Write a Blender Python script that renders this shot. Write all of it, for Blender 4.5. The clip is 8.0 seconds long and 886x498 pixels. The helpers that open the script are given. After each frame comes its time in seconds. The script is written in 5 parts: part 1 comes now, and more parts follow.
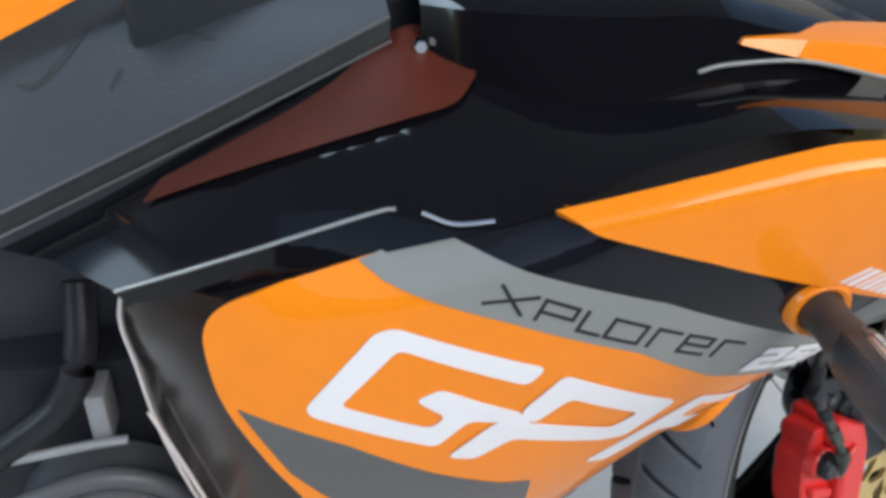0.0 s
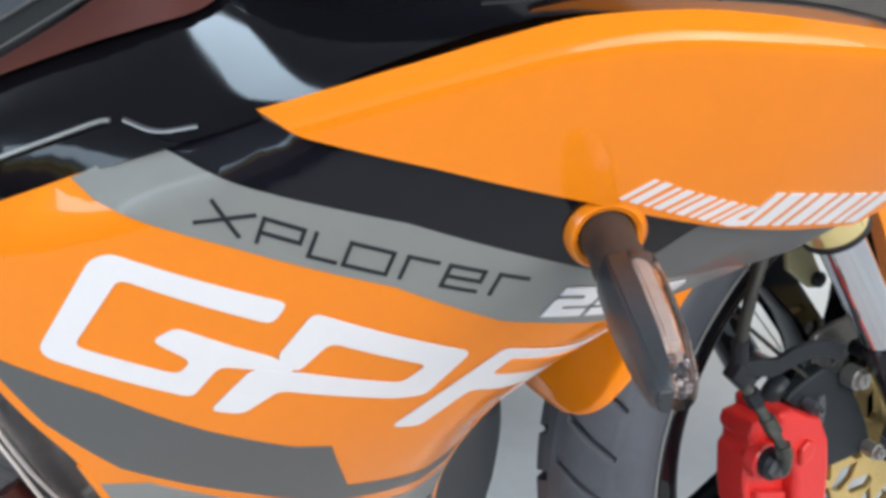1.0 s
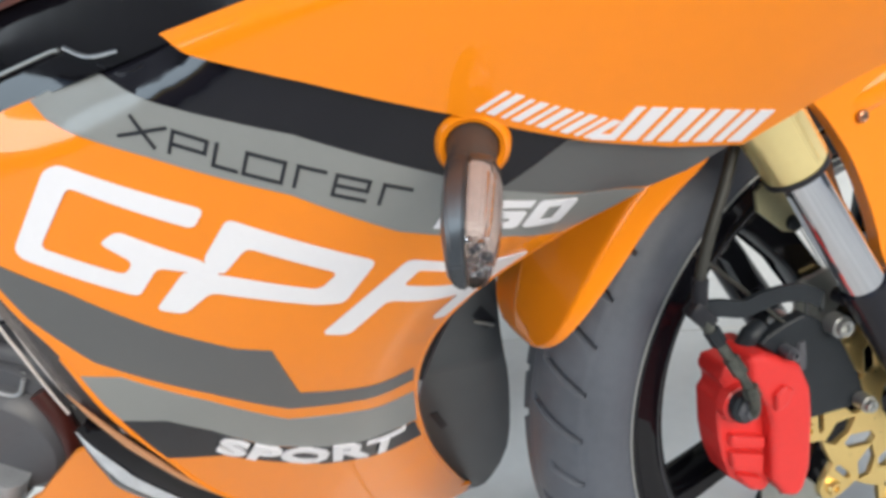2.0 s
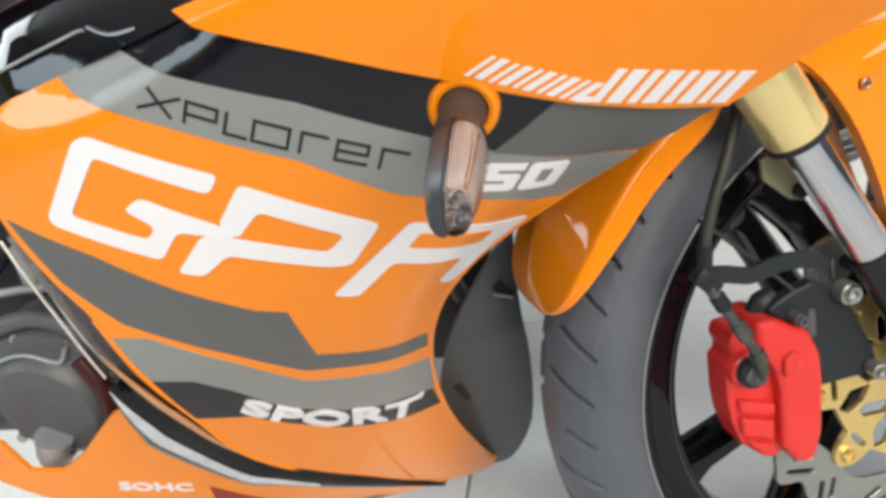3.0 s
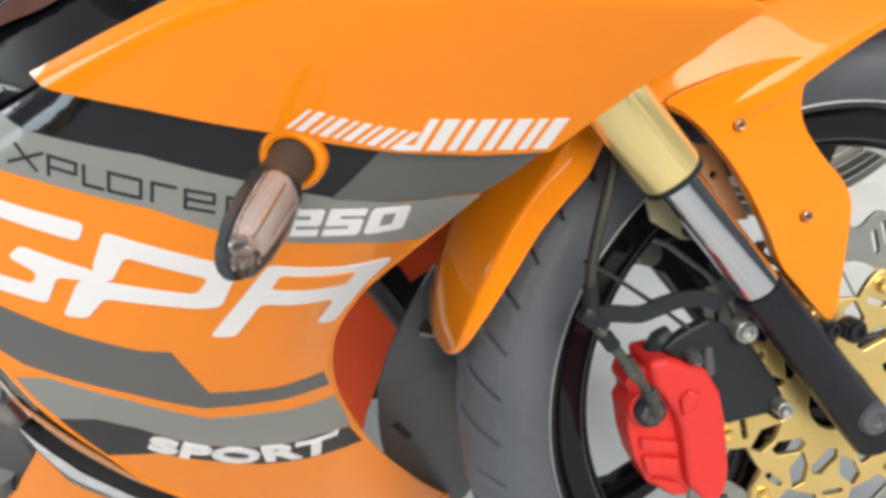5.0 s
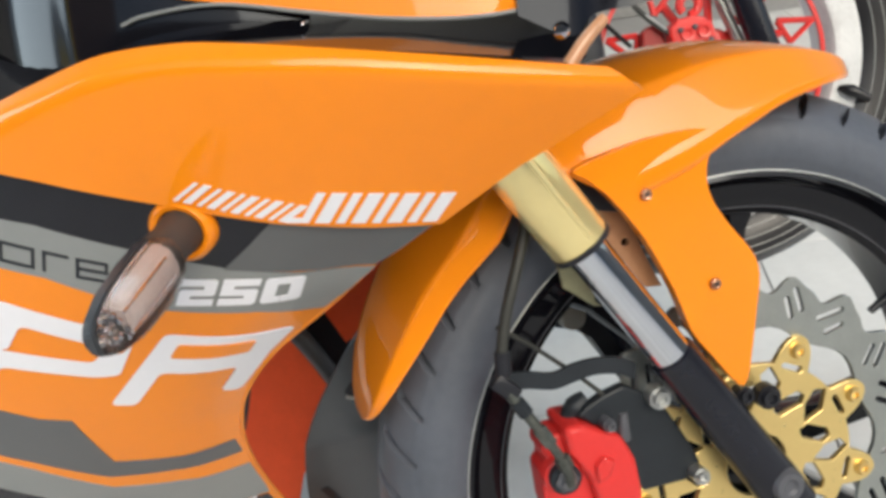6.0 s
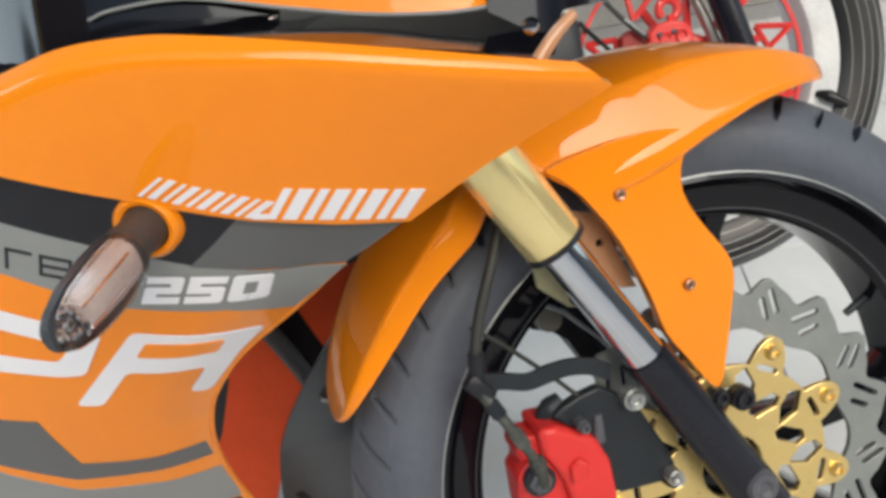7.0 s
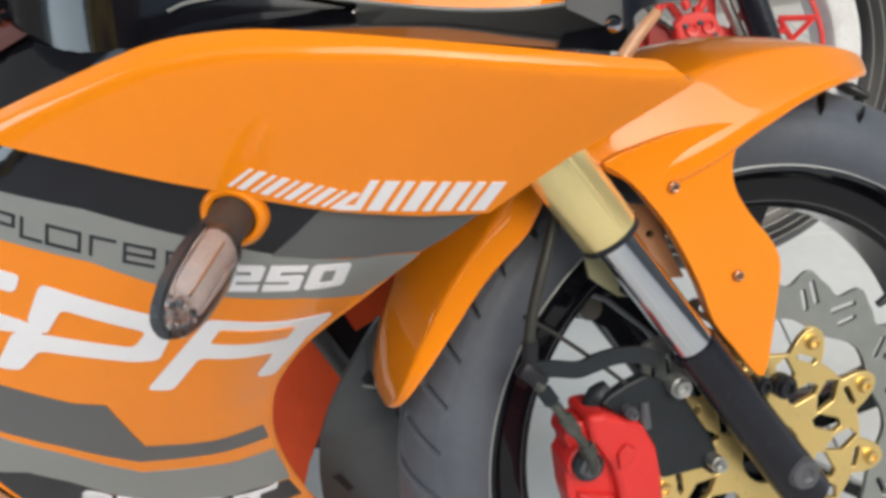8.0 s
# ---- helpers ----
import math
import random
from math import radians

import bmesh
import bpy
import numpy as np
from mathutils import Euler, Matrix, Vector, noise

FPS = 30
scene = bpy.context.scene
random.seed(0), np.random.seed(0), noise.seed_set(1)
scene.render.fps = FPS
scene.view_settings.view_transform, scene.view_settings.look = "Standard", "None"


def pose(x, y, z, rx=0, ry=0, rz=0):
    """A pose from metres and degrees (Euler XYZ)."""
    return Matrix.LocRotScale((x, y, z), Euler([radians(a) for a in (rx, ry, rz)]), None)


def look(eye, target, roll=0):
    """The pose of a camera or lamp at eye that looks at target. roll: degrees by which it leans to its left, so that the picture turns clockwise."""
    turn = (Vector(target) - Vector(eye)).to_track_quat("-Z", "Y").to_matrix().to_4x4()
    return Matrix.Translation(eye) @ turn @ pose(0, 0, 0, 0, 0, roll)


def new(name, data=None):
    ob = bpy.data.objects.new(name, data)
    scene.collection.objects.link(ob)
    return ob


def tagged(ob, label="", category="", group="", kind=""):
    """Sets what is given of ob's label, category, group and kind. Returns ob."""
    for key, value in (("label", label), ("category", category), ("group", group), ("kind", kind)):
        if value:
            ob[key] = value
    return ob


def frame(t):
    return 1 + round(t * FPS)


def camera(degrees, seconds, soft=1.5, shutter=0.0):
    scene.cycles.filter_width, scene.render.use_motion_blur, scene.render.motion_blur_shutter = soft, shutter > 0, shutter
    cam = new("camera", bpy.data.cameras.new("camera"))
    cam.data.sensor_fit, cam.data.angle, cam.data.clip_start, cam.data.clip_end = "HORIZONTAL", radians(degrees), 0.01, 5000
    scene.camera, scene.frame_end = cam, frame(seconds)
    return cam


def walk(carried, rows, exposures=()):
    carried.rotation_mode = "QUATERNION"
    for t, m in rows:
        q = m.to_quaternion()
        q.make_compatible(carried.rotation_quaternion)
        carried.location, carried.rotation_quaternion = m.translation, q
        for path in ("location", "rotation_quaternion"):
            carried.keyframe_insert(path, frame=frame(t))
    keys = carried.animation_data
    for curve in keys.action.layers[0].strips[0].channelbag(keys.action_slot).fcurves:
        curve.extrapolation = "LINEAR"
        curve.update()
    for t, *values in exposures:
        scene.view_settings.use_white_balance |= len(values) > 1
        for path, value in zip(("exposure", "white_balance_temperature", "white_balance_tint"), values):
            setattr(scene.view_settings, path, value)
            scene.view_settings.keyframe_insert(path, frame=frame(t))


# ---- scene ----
cam = camera(53.9, 8.0, soft=3.6)
METRES, EYE, TILT, LEAN, TURN = 0.583, 0.873, -30.0, 0.0, -10.0
ROWS = [
    (0.0, 0.0, 0.0, 0.0, 0.0, 0.0, -0.0),
    (0.3, 0.0694, 0.0307, -0.0150, 0.41, 0.46, 0.19),
    (0.5, 0.1236, 0.0542, -0.0305, 1.87, 1.98, 1.34),
    (0.7, 0.1874, 0.0792, -0.0523, 4.00, 2.23, 0.34),
    (1.0, 0.2884, 0.1126, -0.0848, 7.81, 2.17, -0.12),
    (1.2, 0.3482, 0.1198, -0.1037, 12.00, 1.86, -1.30),
    (1.5, 0.4241, 0.1078, -0.1284, 13.73, 1.44, -1.24),
    (1.7, 0.4577, 0.1027, -0.1387, 14.96, 1.64, -1.37),
    (2.8, 0.5432, 0.0729, -0.1676, 20.01, 1.01, -0.87),
    (3.0, 0.5498, 0.0719, -0.1772, 20.21, 1.04, -1.01),
    (3.5, 0.572, 0.0765, -0.19, 20.87, 0.95, -1.03),
    (4.0, 0.623, 0.0885, -0.2018, 22.31, 0.59, -1.12),
    (4.5, 0.6837, 0.0971, -0.194, 23.91, 0.77, -0.83),
    (4.8, 0.7161, 0.1033, -0.1818, 24.08, 1.71, -0.84),
    (5.0, 0.7362, 0.108, -0.174, 23.41, 3.64, -0.66),
    (5.2, 0.7521, 0.1131, -0.1673, 23.27, 4.56, -0.69),
    (6.3, 0.8220, 0.1378, -0.1514, 21.46, 7.31, -0.77),
    (6.5, 0.8252, 0.1416, -0.1515, 21.37, 7.24, -0.78),
    (7.0, 0.8199, 0.1449, -0.163, 20.95, 7.51, -0.77),
    (7.5, 0.7955, 0.1304, -0.1692, 21.29, 7.62, -0.78),
    (8.0, 0.7529, 0.0994, -0.1605, 20.24, 6.49, -1.25),
]
walk(cam, [(t, pose(0, 0, EYE, TILT, LEAN, TURN) @ pose(METRES * x, METRES * y, METRES * z, 90 + pitch, roll, yaw)) for t, x, y, z, yaw, pitch, roll in ROWS],
     ((0.0, 0.20, 6120, 6), (1.5, 0.36, 6330, 6), (3.5, 0.42, 6900, 5), (5.0, 0.42, 6850, 5), (6.5, 0.30, 6650, 6), (8.0, 0.20, 6650, 6)))

# ---- world and light ----
world = bpy.data.worlds.new("showroom_sky")
scene.world = world
world.use_nodes = True
wn = world.node_tree.nodes
sky = wn.new("ShaderNodeTexSky")
sky.sky_type, sky.sun_disc = "NISHITA", False
SUN_EL, SUN_AZ = radians(32), radians(149)
sky.sun_elevation, sky.sun_rotation = SUN_EL, SUN_AZ
sky.air_density, sky.dust_density, sky.ozone_density = 1.0, 3.0, 1.0
wn["Background"].inputs["Strength"].default_value = 0.15
world.node_tree.links.new(sky.outputs[0], wn["Background"].inputs[0])
sun = new("sun", bpy.data.lights.new("sun", "SUN"))
sun.data.energy, sun.data.angle, sun.data.color = 2.15, radians(56), (1.0, 0.985, 0.97)
sun.matrix_world = look((math.sin(SUN_AZ) * math.cos(SUN_EL) * 9, math.cos(SUN_AZ) * math.cos(SUN_EL) * 9, math.sin(SUN_EL) * 9), (0.3, 0.4, 0.4))


# daylight through the open side of the yard, beside the left wall
side_light = new("side_daylight", bpy.data.lights.new("side_daylight", "AREA"))
side_light.data.shape, side_light.data.size, side_light.data.size_y = "RECTANGLE", 1.7, 3.4
side_light.data.energy, side_light.data.color = 85, (0.74, 0.87, 1.0)
side_light.matrix_world = look((-4.55, -1.35, 2.9), (0.45, -1.35, 2.9))

# added lamp in an unseen wall opening, puts highlights on the fender tail
fender_fill = new("fender_fill_lamp", bpy.data.lights.new("fender_fill_lamp", "AREA"))
fender_fill.data.shape, fender_fill.data.size, fender_fill.data.size_y = "RECTANGLE", 1.6, 1.3
fender_fill.data.energy, fender_fill.data.color = 34, (0.86, 0.93, 1.0)
fender_fill.matrix_world = look((-4.58, 2.3, 2.60), (0.0, 2.3, 2.60))

# added lamp in an opening of the unseen canopy, lightens the floor behind
skylight = new("skylight", bpy.data.lights.new("skylight", "AREA"))
skylight.data.shape, skylight.data.size, skylight.data.size_y = "RECTANGLE", 0.7, 1.3
skylight.data.energy, skylight.data.color = 27, (0.72, 0.86, 1.0)
skylight.matrix_world = look((-0.95, 1.55, 3.38), (-0.95, 1.5501, 0.0))


# ---- materials ----
def material(name, colour, rough=0.5, metal=0.0, coat=0.0, var=0.06, scale=30.0, bump=0.0, bump_scale=200.0, ior=1.45, rough_var=0.06, dirt=0.0, spec=0.5, coat_rough=0.03):
    m = bpy.data.materials.new(name)
    m.use_nodes = True
    n, l = m.node_tree.nodes, m.node_tree.links
    b = n["Principled BSDF"]
    b.inputs["Metallic"].default_value, b.inputs["IOR"].default_value, b.inputs["Specular IOR Level"].default_value = metal, ior, spec
    b.inputs["Coat Weight"].default_value, b.inputs["Coat Roughness"].default_value = coat, coat_rough
    co = n.new("ShaderNodeTexCoord")
    big, fine = n.new("ShaderNodeTexNoise"), n.new("ShaderNodeTexNoise")
    for tex, sc in ((big, scale), (fine, scale * 9)):
        tex.inputs["Scale"].default_value, tex.inputs["Detail"].default_value = sc, 4
        l.new(co.outputs["Object"], tex.inputs["Vector"])
    mix = n.new("ShaderNodeMix")
    mix.data_type = "FLOAT"
    mix.inputs[0].default_value = 0.4
    l.new(big.outputs[0], mix.inputs[2]), l.new(fine.outputs[0], mix.inputs[3])
    ramp = n.new("ShaderNodeMapRange")
    ramp.inputs[1].default_value, ramp.inputs[2].default_value = 0.25, 0.75
    ramp.inputs[3].default_value, ramp.inputs[4].default_value = 1 - var - dirt, 1 + var
    l.new(mix.outputs[0], ramp.inputs[0])
    hue = n.new("ShaderNodeHueSaturation")
    hue.inputs["Color"].default_value = (*colour, 1)
    l.new(ramp.outputs[0], hue.inputs["Value"]), l.new(hue.outputs[0], b.inputs["Base Color"])
    rr = n.new("ShaderNodeMapRange")
    rr.inputs[3].default_value, rr.inputs[4].default_value = max(0.02, rough - rough_var), rough + rough_var
    l.new(fine.outputs[0], rr.inputs[0]), l.new(rr.outputs[0], b.inputs["Roughness"])
    if bump:
        bt, bn = n.new("ShaderNodeTexNoise"), n.new("ShaderNodeBump")
        bt.inputs["Scale"].default_value, bt.inputs["Detail"].default_value = bump_scale, 3
        bn.inputs["Strength"].default_value, bn.inputs["Distance"].default_value = bump, 0.001
        l.new(co.outputs["Object"], bt.inputs["Vector"]), l.new(bt.outputs[0], bn.inputs["Height"]), l.new(bn.outputs[0], b.inputs["Normal"])
    return m


def glass(name, colour, rough=0.05):
    m = material(name, colour, rough, rough_var=0.02, bump=0.25, bump_scale=350)
    b = m.node_tree.nodes["Principled BSDF"]
    b.inputs["Transmission Weight"].default_value, b.inputs["IOR"].default_value = 1.0, 1.22
    return m


ORANGE = material("orange_paint", (0.85, 0.246, 0.008), 0.42, coat=0.85, spec=0.05, var=0.03, scale=8, bump=0.02, bump_scale=300, coat_rough=0.035)
GREY = material("grey_vinyl", (0.098, 0.101, 0.104), 0.42, coat=0.25, var=0.05)
SILVER = material("silver_grey_vinyl", (0.225, 0.235, 0.232), 0.38, coat=0.25, var=0.05)
BLACK_GLOSS = material("black_gloss", (0.005, 0.005, 0.007), 0.07, coat=0.0, var=0.2, scale=12, ior=1.45, spec=0.42, rough_var=0.02)
BLACK_VINYL = material("black_vinyl", (0.008, 0.008, 0.012), 0.09, coat=0.0, var=0.2, ior=1.45, rough_var=0.03)
WHITE = material("white_vinyl", (0.76, 0.76, 0.80), 0.4, coat=0.2, var=0.03)
TRIM = material("brown_black_trim", (0.016, 0.008, 0.006), 0.16, var=0.25, scale=14, spec=0.3)
PALE_BEAD = material("pale_bead", (0.78, 0.72, 0.70), 0.3, metal=0.2, var=0.2, scale=40)
INK = material("dark_ink", (0.012, 0.014, 0.02), 0.4)
BLACK_SATIN = material("black_satin_metal", (0.018, 0.019, 0.024), 0.34, var=0.25, scale=40, bump=0.15, spec=0.35)
PLASTIC = material("grey_black_plastic", (0.072, 0.082, 0.094), 0.38, var=0.12, bump=0.3, bump_scale=900)
RUBBER = material("tyre_rubber", (0.088, 0.099, 0.122), 0.46, var=0.16, scale=14, bump=0.35, bump_scale=600, dirt=0.06)
DARK_PLASTIC = material("dark_plastic", (0.018, 0.022, 0.027), 0.42, var=0.2, bump=0.2, bump_scale=700, spec=0.35)
HOSE = material("hose_rubber", (0.035, 0.036, 0.032), 0.45, var=0.2)
OLIVE = material("pale_olive_metal", (0.42, 0.40, 0.24), 0.4, metal=0.5, var=0.15, scale=60)
BRONZE = material("bronze_bolt", (0.45, 0.24, 0.15), 0.25, metal=0.7, var=0.3, scale=200)
CHROME = material("chrome", (0.74, 0.76, 0.80), 0.045, metal=1.0, var=0.03, rough_var=0.02)
STEEL = material("brushed_steel", (0.50, 0.51, 0.50), 0.36, metal=0.85, var=0.12, scale=60, bump=0.2)
PIPE = material("mottled_pipe", (0.085, 0.09, 0.08), 0.35, metal=0.4, var=0.8, scale=130)
PALE_TRIM = material("peach_trim", (0.48, 0.24, 0.12), 0.3, coat=0.4, var=0.15, scale=60)
DISC_STEEL = material("grey_disc_steel", (0.37, 0.39, 0.37), 0.38, metal=0.8, var=0.12, scale=60, bump=0.15)
GOLD = material("gold_anodised", (0.86, 0.64, 0.26), 0.28, metal=0.8, rough_var=0.015, var=0.03, scale=25)
GOLD_FORK = material("gold_fork_tube", (0.95, 0.79, 0.38), 0.11, metal=0.65, var=0.06, scale=20, rough_var=0.03)
FORK_BLACK = material("black_fork_enamel", (0.010, 0.011, 0.017), 0.20, var=0.2, scale=30, spec=0.5, bump=0.05)
TYRE_BLACK = material("black_tyre_rubber", (0.011, 0.011, 0.013), 0.32, var=0.3, scale=30, bump=0.3, bump_scale=300)
RED = material("red_paint", (0.64, 0.030, 0.027), 0.36, coat=0.3, var=0.08, scale=30, coat_rough=0.15)
DARK_RED = material("dark_red_vinyl", (0.26, 0.010, 0.008), 0.4)
LENS = glass("clear_lens", (0.97, 0.93, 0.91), 0.04)
LENS_CORE = material("pinkish_reflector", (0.52, 0.45, 0.43), 0.3, var=0.2, scale=120, bump=0.6, bump_scale=500)
BLADE_SHEEN = material("painted_blade_sheen", (0.62, 0.65, 0.70), 0.3, metal=0.3, var=0.3, scale=70)
CAST = material("grey_cast_cover", (0.085, 0.088, 0.100), 0.42, var=0.15, scale=25, bump=0.2)
CAST_PALE = material("pale_cast_alloy", (0.30, 0.315, 0.335), 0.45, metal=0.3, var=0.15, scale=40, bump=0.3)
INNER_ORANGE = material("unpainted_inner_orange", (0.93, 0.115, 0.035), 0.6, var=0.1, spec=0.2)
HOUSING = material("slate_housing_plastic", (0.040, 0.045, 0.052), 0.3, var=0.15)
STALK = material("stalk_rubber", (0.055, 0.045, 0.042), 0.5, var=0.15)
SEAT = material("grey_seat_vinyl", (0.038, 0.042, 0.052), 0.5, var=0.15, scale=20, bump=0.4, bump_scale=400)
SEAT_DARK = material("dark_seat_band_and_fold_shade", (0.020, 0.024, 0.027), 0.6, var=0.3, scale=60, bump=0.5, bump_scale=250)
WHITE_METAL = material("white_rim_paint", (0.60, 0.61, 0.61), 0.35, var=0.22, scale=28)
TILE = material("pale_floor_tile", (0.77, 0.772, 0.755), 0.22, var=0.06, scale=5, coat=0.15, dirt=0.04)
APRON = material("pale_concrete", (0.55, 0.545, 0.53), 0.8, var=0.2, scale=3, bump=0.3, bump_scale=90)
GROUT = material("grey_grout", (0.32, 0.315, 0.305), 0.8, var=0.2)
FACADE = material("dark_facade", (0.08, 0.075, 0.07), 0.6, var=0.4, scale=2)
WALL = material("grey_wall_paint", (0.24, 0.235, 0.225), 0.8, var=0.2, scale=3)
PLUM_WALL = material("dull_plum_paint", (0.10, 0.062, 0.075), 0.7, var=0.35, scale=1.5)
CEILING = material("grey_canopy_paint", (0.28, 0.28, 0.29), 0.7, var=0.08, scale=2)
YELLOW = material("mustard_paint", (0.72, 0.48, 0.05), 0.5, var=0.2)
BROWN = material("red_brown_plastic", (0.072, 0.014, 0.007), 0.55, var=0.25, scale=25, spec=0.25)
DARK_BROWN = material("dark_red_brown", (0.050, 0.010, 0.008), 0.35, var=0.3, scale=40)


# ---- building helpers ----
def flat_link(name, bm, mat, smooth=True):
    me = bpy.data.meshes.new(name)
    bmesh.ops.recalc_face_normals(bm, faces=bm.faces)
    bm.to_mesh(me)
    bm.free()
    if smooth:
        for p in me.polygons:
            p.use_smooth = True
        me.set_sharp_from_angle(angle=radians(38))
    me.materials.append(mat)
    return new(name, me)


def thing(name, at, label, category, group=""):
    ob = new(name)
    ob.location = at
    ob.empty_display_size = 0.05
    return tagged(ob, label, category, group)


def part(name, bm, mat, parent, label="", smooth=True):
    ob = flat_link(name, bm, mat, smooth)
    ob.parent = parent
    if parent.type == "EMPTY":
        ob.matrix_parent_inverse = Matrix.Translation(-parent.location)
    return tagged(ob, label)


def structure(name, bm, mat, label, category, smooth=False):
    return tagged(flat_link(name, bm, mat, smooth), label, category, kind="structure")


def bevel(ob, width, segments=2, angle=35):
    mod = ob.modifiers.new("round", "BEVEL")
    mod.width, mod.segments, mod.limit_method, mod.angle_limit = width, segments, "ANGLE", radians(angle)
    return ob


def box(size, m=None, bev=0.0):
    bm = bmesh.new()
    bmesh.ops.create_cube(bm, size=1.0, matrix=Matrix.Diagonal((*size, 1)))
    if bev:
        bmesh.ops.bevel(bm, geom=bm.edges[:], offset=bev, segments=2, profile=0.5, affect="EDGES")
    if m:
        bm.transform(m)
    return bm


def join(*many):
    """Joins several bmeshes into the first."""
    bm = many[0]
    for other in many[1:]:
        vs = [bm.verts.new(v.co) for v in other.verts]
        for i, v in enumerate(other.verts):
            v.index = i
        for fc in other.faces:
            bm.faces.new([vs[v.index] for v in fc.verts])
        other.free()
    return bm


def smooth_line(points, steps=6):
    """A Catmull-Rom curve through the points."""
    p = [Vector(q) for q in points]
    p = [2 * p[0] - p[1], *p, 2 * p[-1] - p[-2]]
    out = []
    for i in range(1, len(p) - 2):
        for k in range(steps):
            t = k / steps
            out.append(0.5 * (2 * p[i] + (p[i + 1] - p[i - 1]) * t + (2 * p[i - 1] - 5 * p[i] + 4 * p[i + 1] - p[i + 2]) * t * t
                              + (3 * p[i] - p[i - 1] - 3 * p[i + 1] + p[i + 2]) * t ** 3))
    return out + [p[-2]]


def tube(points, radius, sides=12, steps=6, cap=True):
    """A round rod along a smooth line; radius may be a list, one for each point."""
    line = smooth_line(points, steps) if steps > 1 else [Vector(q) for q in points]
    rad = radius if isinstance(radius, (list, tuple)) else [radius] * len(points)
    bm, rings = bmesh.new(), []
    for i, q in enumerate(line):
        d = (line[min(i + 1, len(line) - 1)] - line[max(i - 1, 0)]).normalized()
        a = d.cross(Vector((0.31, 0.22, 0.92))).normalized()
        b = d.cross(a)
        u = i / max(1, len(line) - 1) * (len(rad) - 1)
        k = min(int(u), len(rad) - 2) if len(rad) > 1 else 0
        r = rad[k] + (rad[min(k + 1, len(rad) - 1)] - rad[k]) * (u - k)
        rings.append([bm.verts.new(q + r * (math.cos(t) * a + math.sin(t) * b)) for t in [2 * math.pi * j / sides for j in range(sides)]])
    for r0, r1 in zip(rings, rings[1:]):
        for j in range(sides):
            bm.faces.new((r0[j], r0[(j + 1) % sides], r1[(j + 1) % sides], r1[j]))
    if cap:
        bm.faces.new(rings[0][::-1]), bm.faces.new(rings[-1])
    return bm


def lathe(profile, sides=48, closed=False):
    """Turns (radius, height) pairs about the local y axis (heights along -y)."""
    bm, rings = bmesh.new(), []
    for r, h in profile:
        rings.append([bm.verts.new((r * math.cos(t), -h, r * math.sin(t))) for t in [2 * math.pi * j / sides for j in range(sides)]])
    pairs = list(zip(rings, rings[1:])) + ([(rings[-1], rings[0])] if closed else [])
    for r0, r1 in pairs:
        for j in range(sides):
            bm.faces.new((r0[j], r0[(j + 1) % sides], r1[(j + 1) % sides], r1[j]))
    if not closed:
        for r in (rings[0], rings[-1]):
            bm.faces.new(r)
    return bm


def loft(curves, thick=0.0, steps=5):
    """A sheet through several curves of equal count, with an optional thickness along +y."""
    lines = [smooth_line(c, steps) for c in curves]
    bm = bmesh.new()
    grid = [[bm.verts.new(p) for p in line] for line in lines]
    for a, b in zip(grid, grid[1:]):
        for i in range(len(a) - 1):
            bm.faces.new((a[i], a[i + 1], b[i + 1], b[i]))
    if thick:
        ext = bmesh.ops.extrude_face_region(bm, geom=bm.faces[:] + bm.edges[:] + bm.verts[:])
        bmesh.ops.translate(bm, verts=[g for g in ext["geom"] if isinstance(g, bmesh.types.BMVert)], vec=(0, thick, 0))
    return bm


def plate(outline, holes=(), lo=0.0, hi=0.004, curve=0):
    """A plate in the local (x, z) plane between depths lo and hi along -y, with holes."""
    bm = bmesh.new()
    for loop in (outline, *holes):
        loop = [(p[0], p[1]) for p in smooth_line([(*q, 0) for q in [*loop, loop[0]]], curve)[:-1]] if curve else loop
        vs = [bm.verts.new((x, -lo, z)) for x, z in loop]
        for i in range(len(vs)):
            bm.edges.new((vs[i], vs[(i + 1) % len(vs)]))
    bmesh.ops.triangle_fill(bm, edges=bm.edges[:], use_beauty=True)
    ext = bmesh.ops.extrude_face_region(bm, geom=bm.faces[:])
    bmesh.ops.translate(bm, verts=[g for g in ext["geom"] if isinstance(g, bmesh.types.BMVert)], vec=(0, lo - hi, 0))
    return bm


# ---- the side of the motorcycle as a curved surface: y over (x, z) ----
def side(x, z):
    a, b = x - 0.27, z - 0.5166
    b += 0.3 * 0.0324 * math.log1p(math.exp((-0.151 - b) / 0.0324))
    return 0.3845 + 0.328 * a - 0.638 * b + 0.736 * a * a - 1.726 * a * b + 1.299 * b * b


CREST = [(0.10, 0.682, 0), (0.165, 0.6985, 0), (0.200, 0.7065, 0), (0.231, 0.7125, 0), (0.268, 0.7140, 0), (0.310, 0.7085, 0), (0.352, 0.7005, 0), (0.409, 0.6855, 0), (0.49, 0.663, 0)]
CREST = smooth_line(CREST, 8)


def crest(x):
    """Height of the fold along the top of the upper fairing."""
    return float(np.interp(x, [p.x for p in CREST], [p.y for p in CREST]))


def upper_side(x, z):
    over = z - crest(x)
    return side(x, z) + 1.35 * 0.0011 * math.log1p(math.exp(min(40, over / 0.0011)))


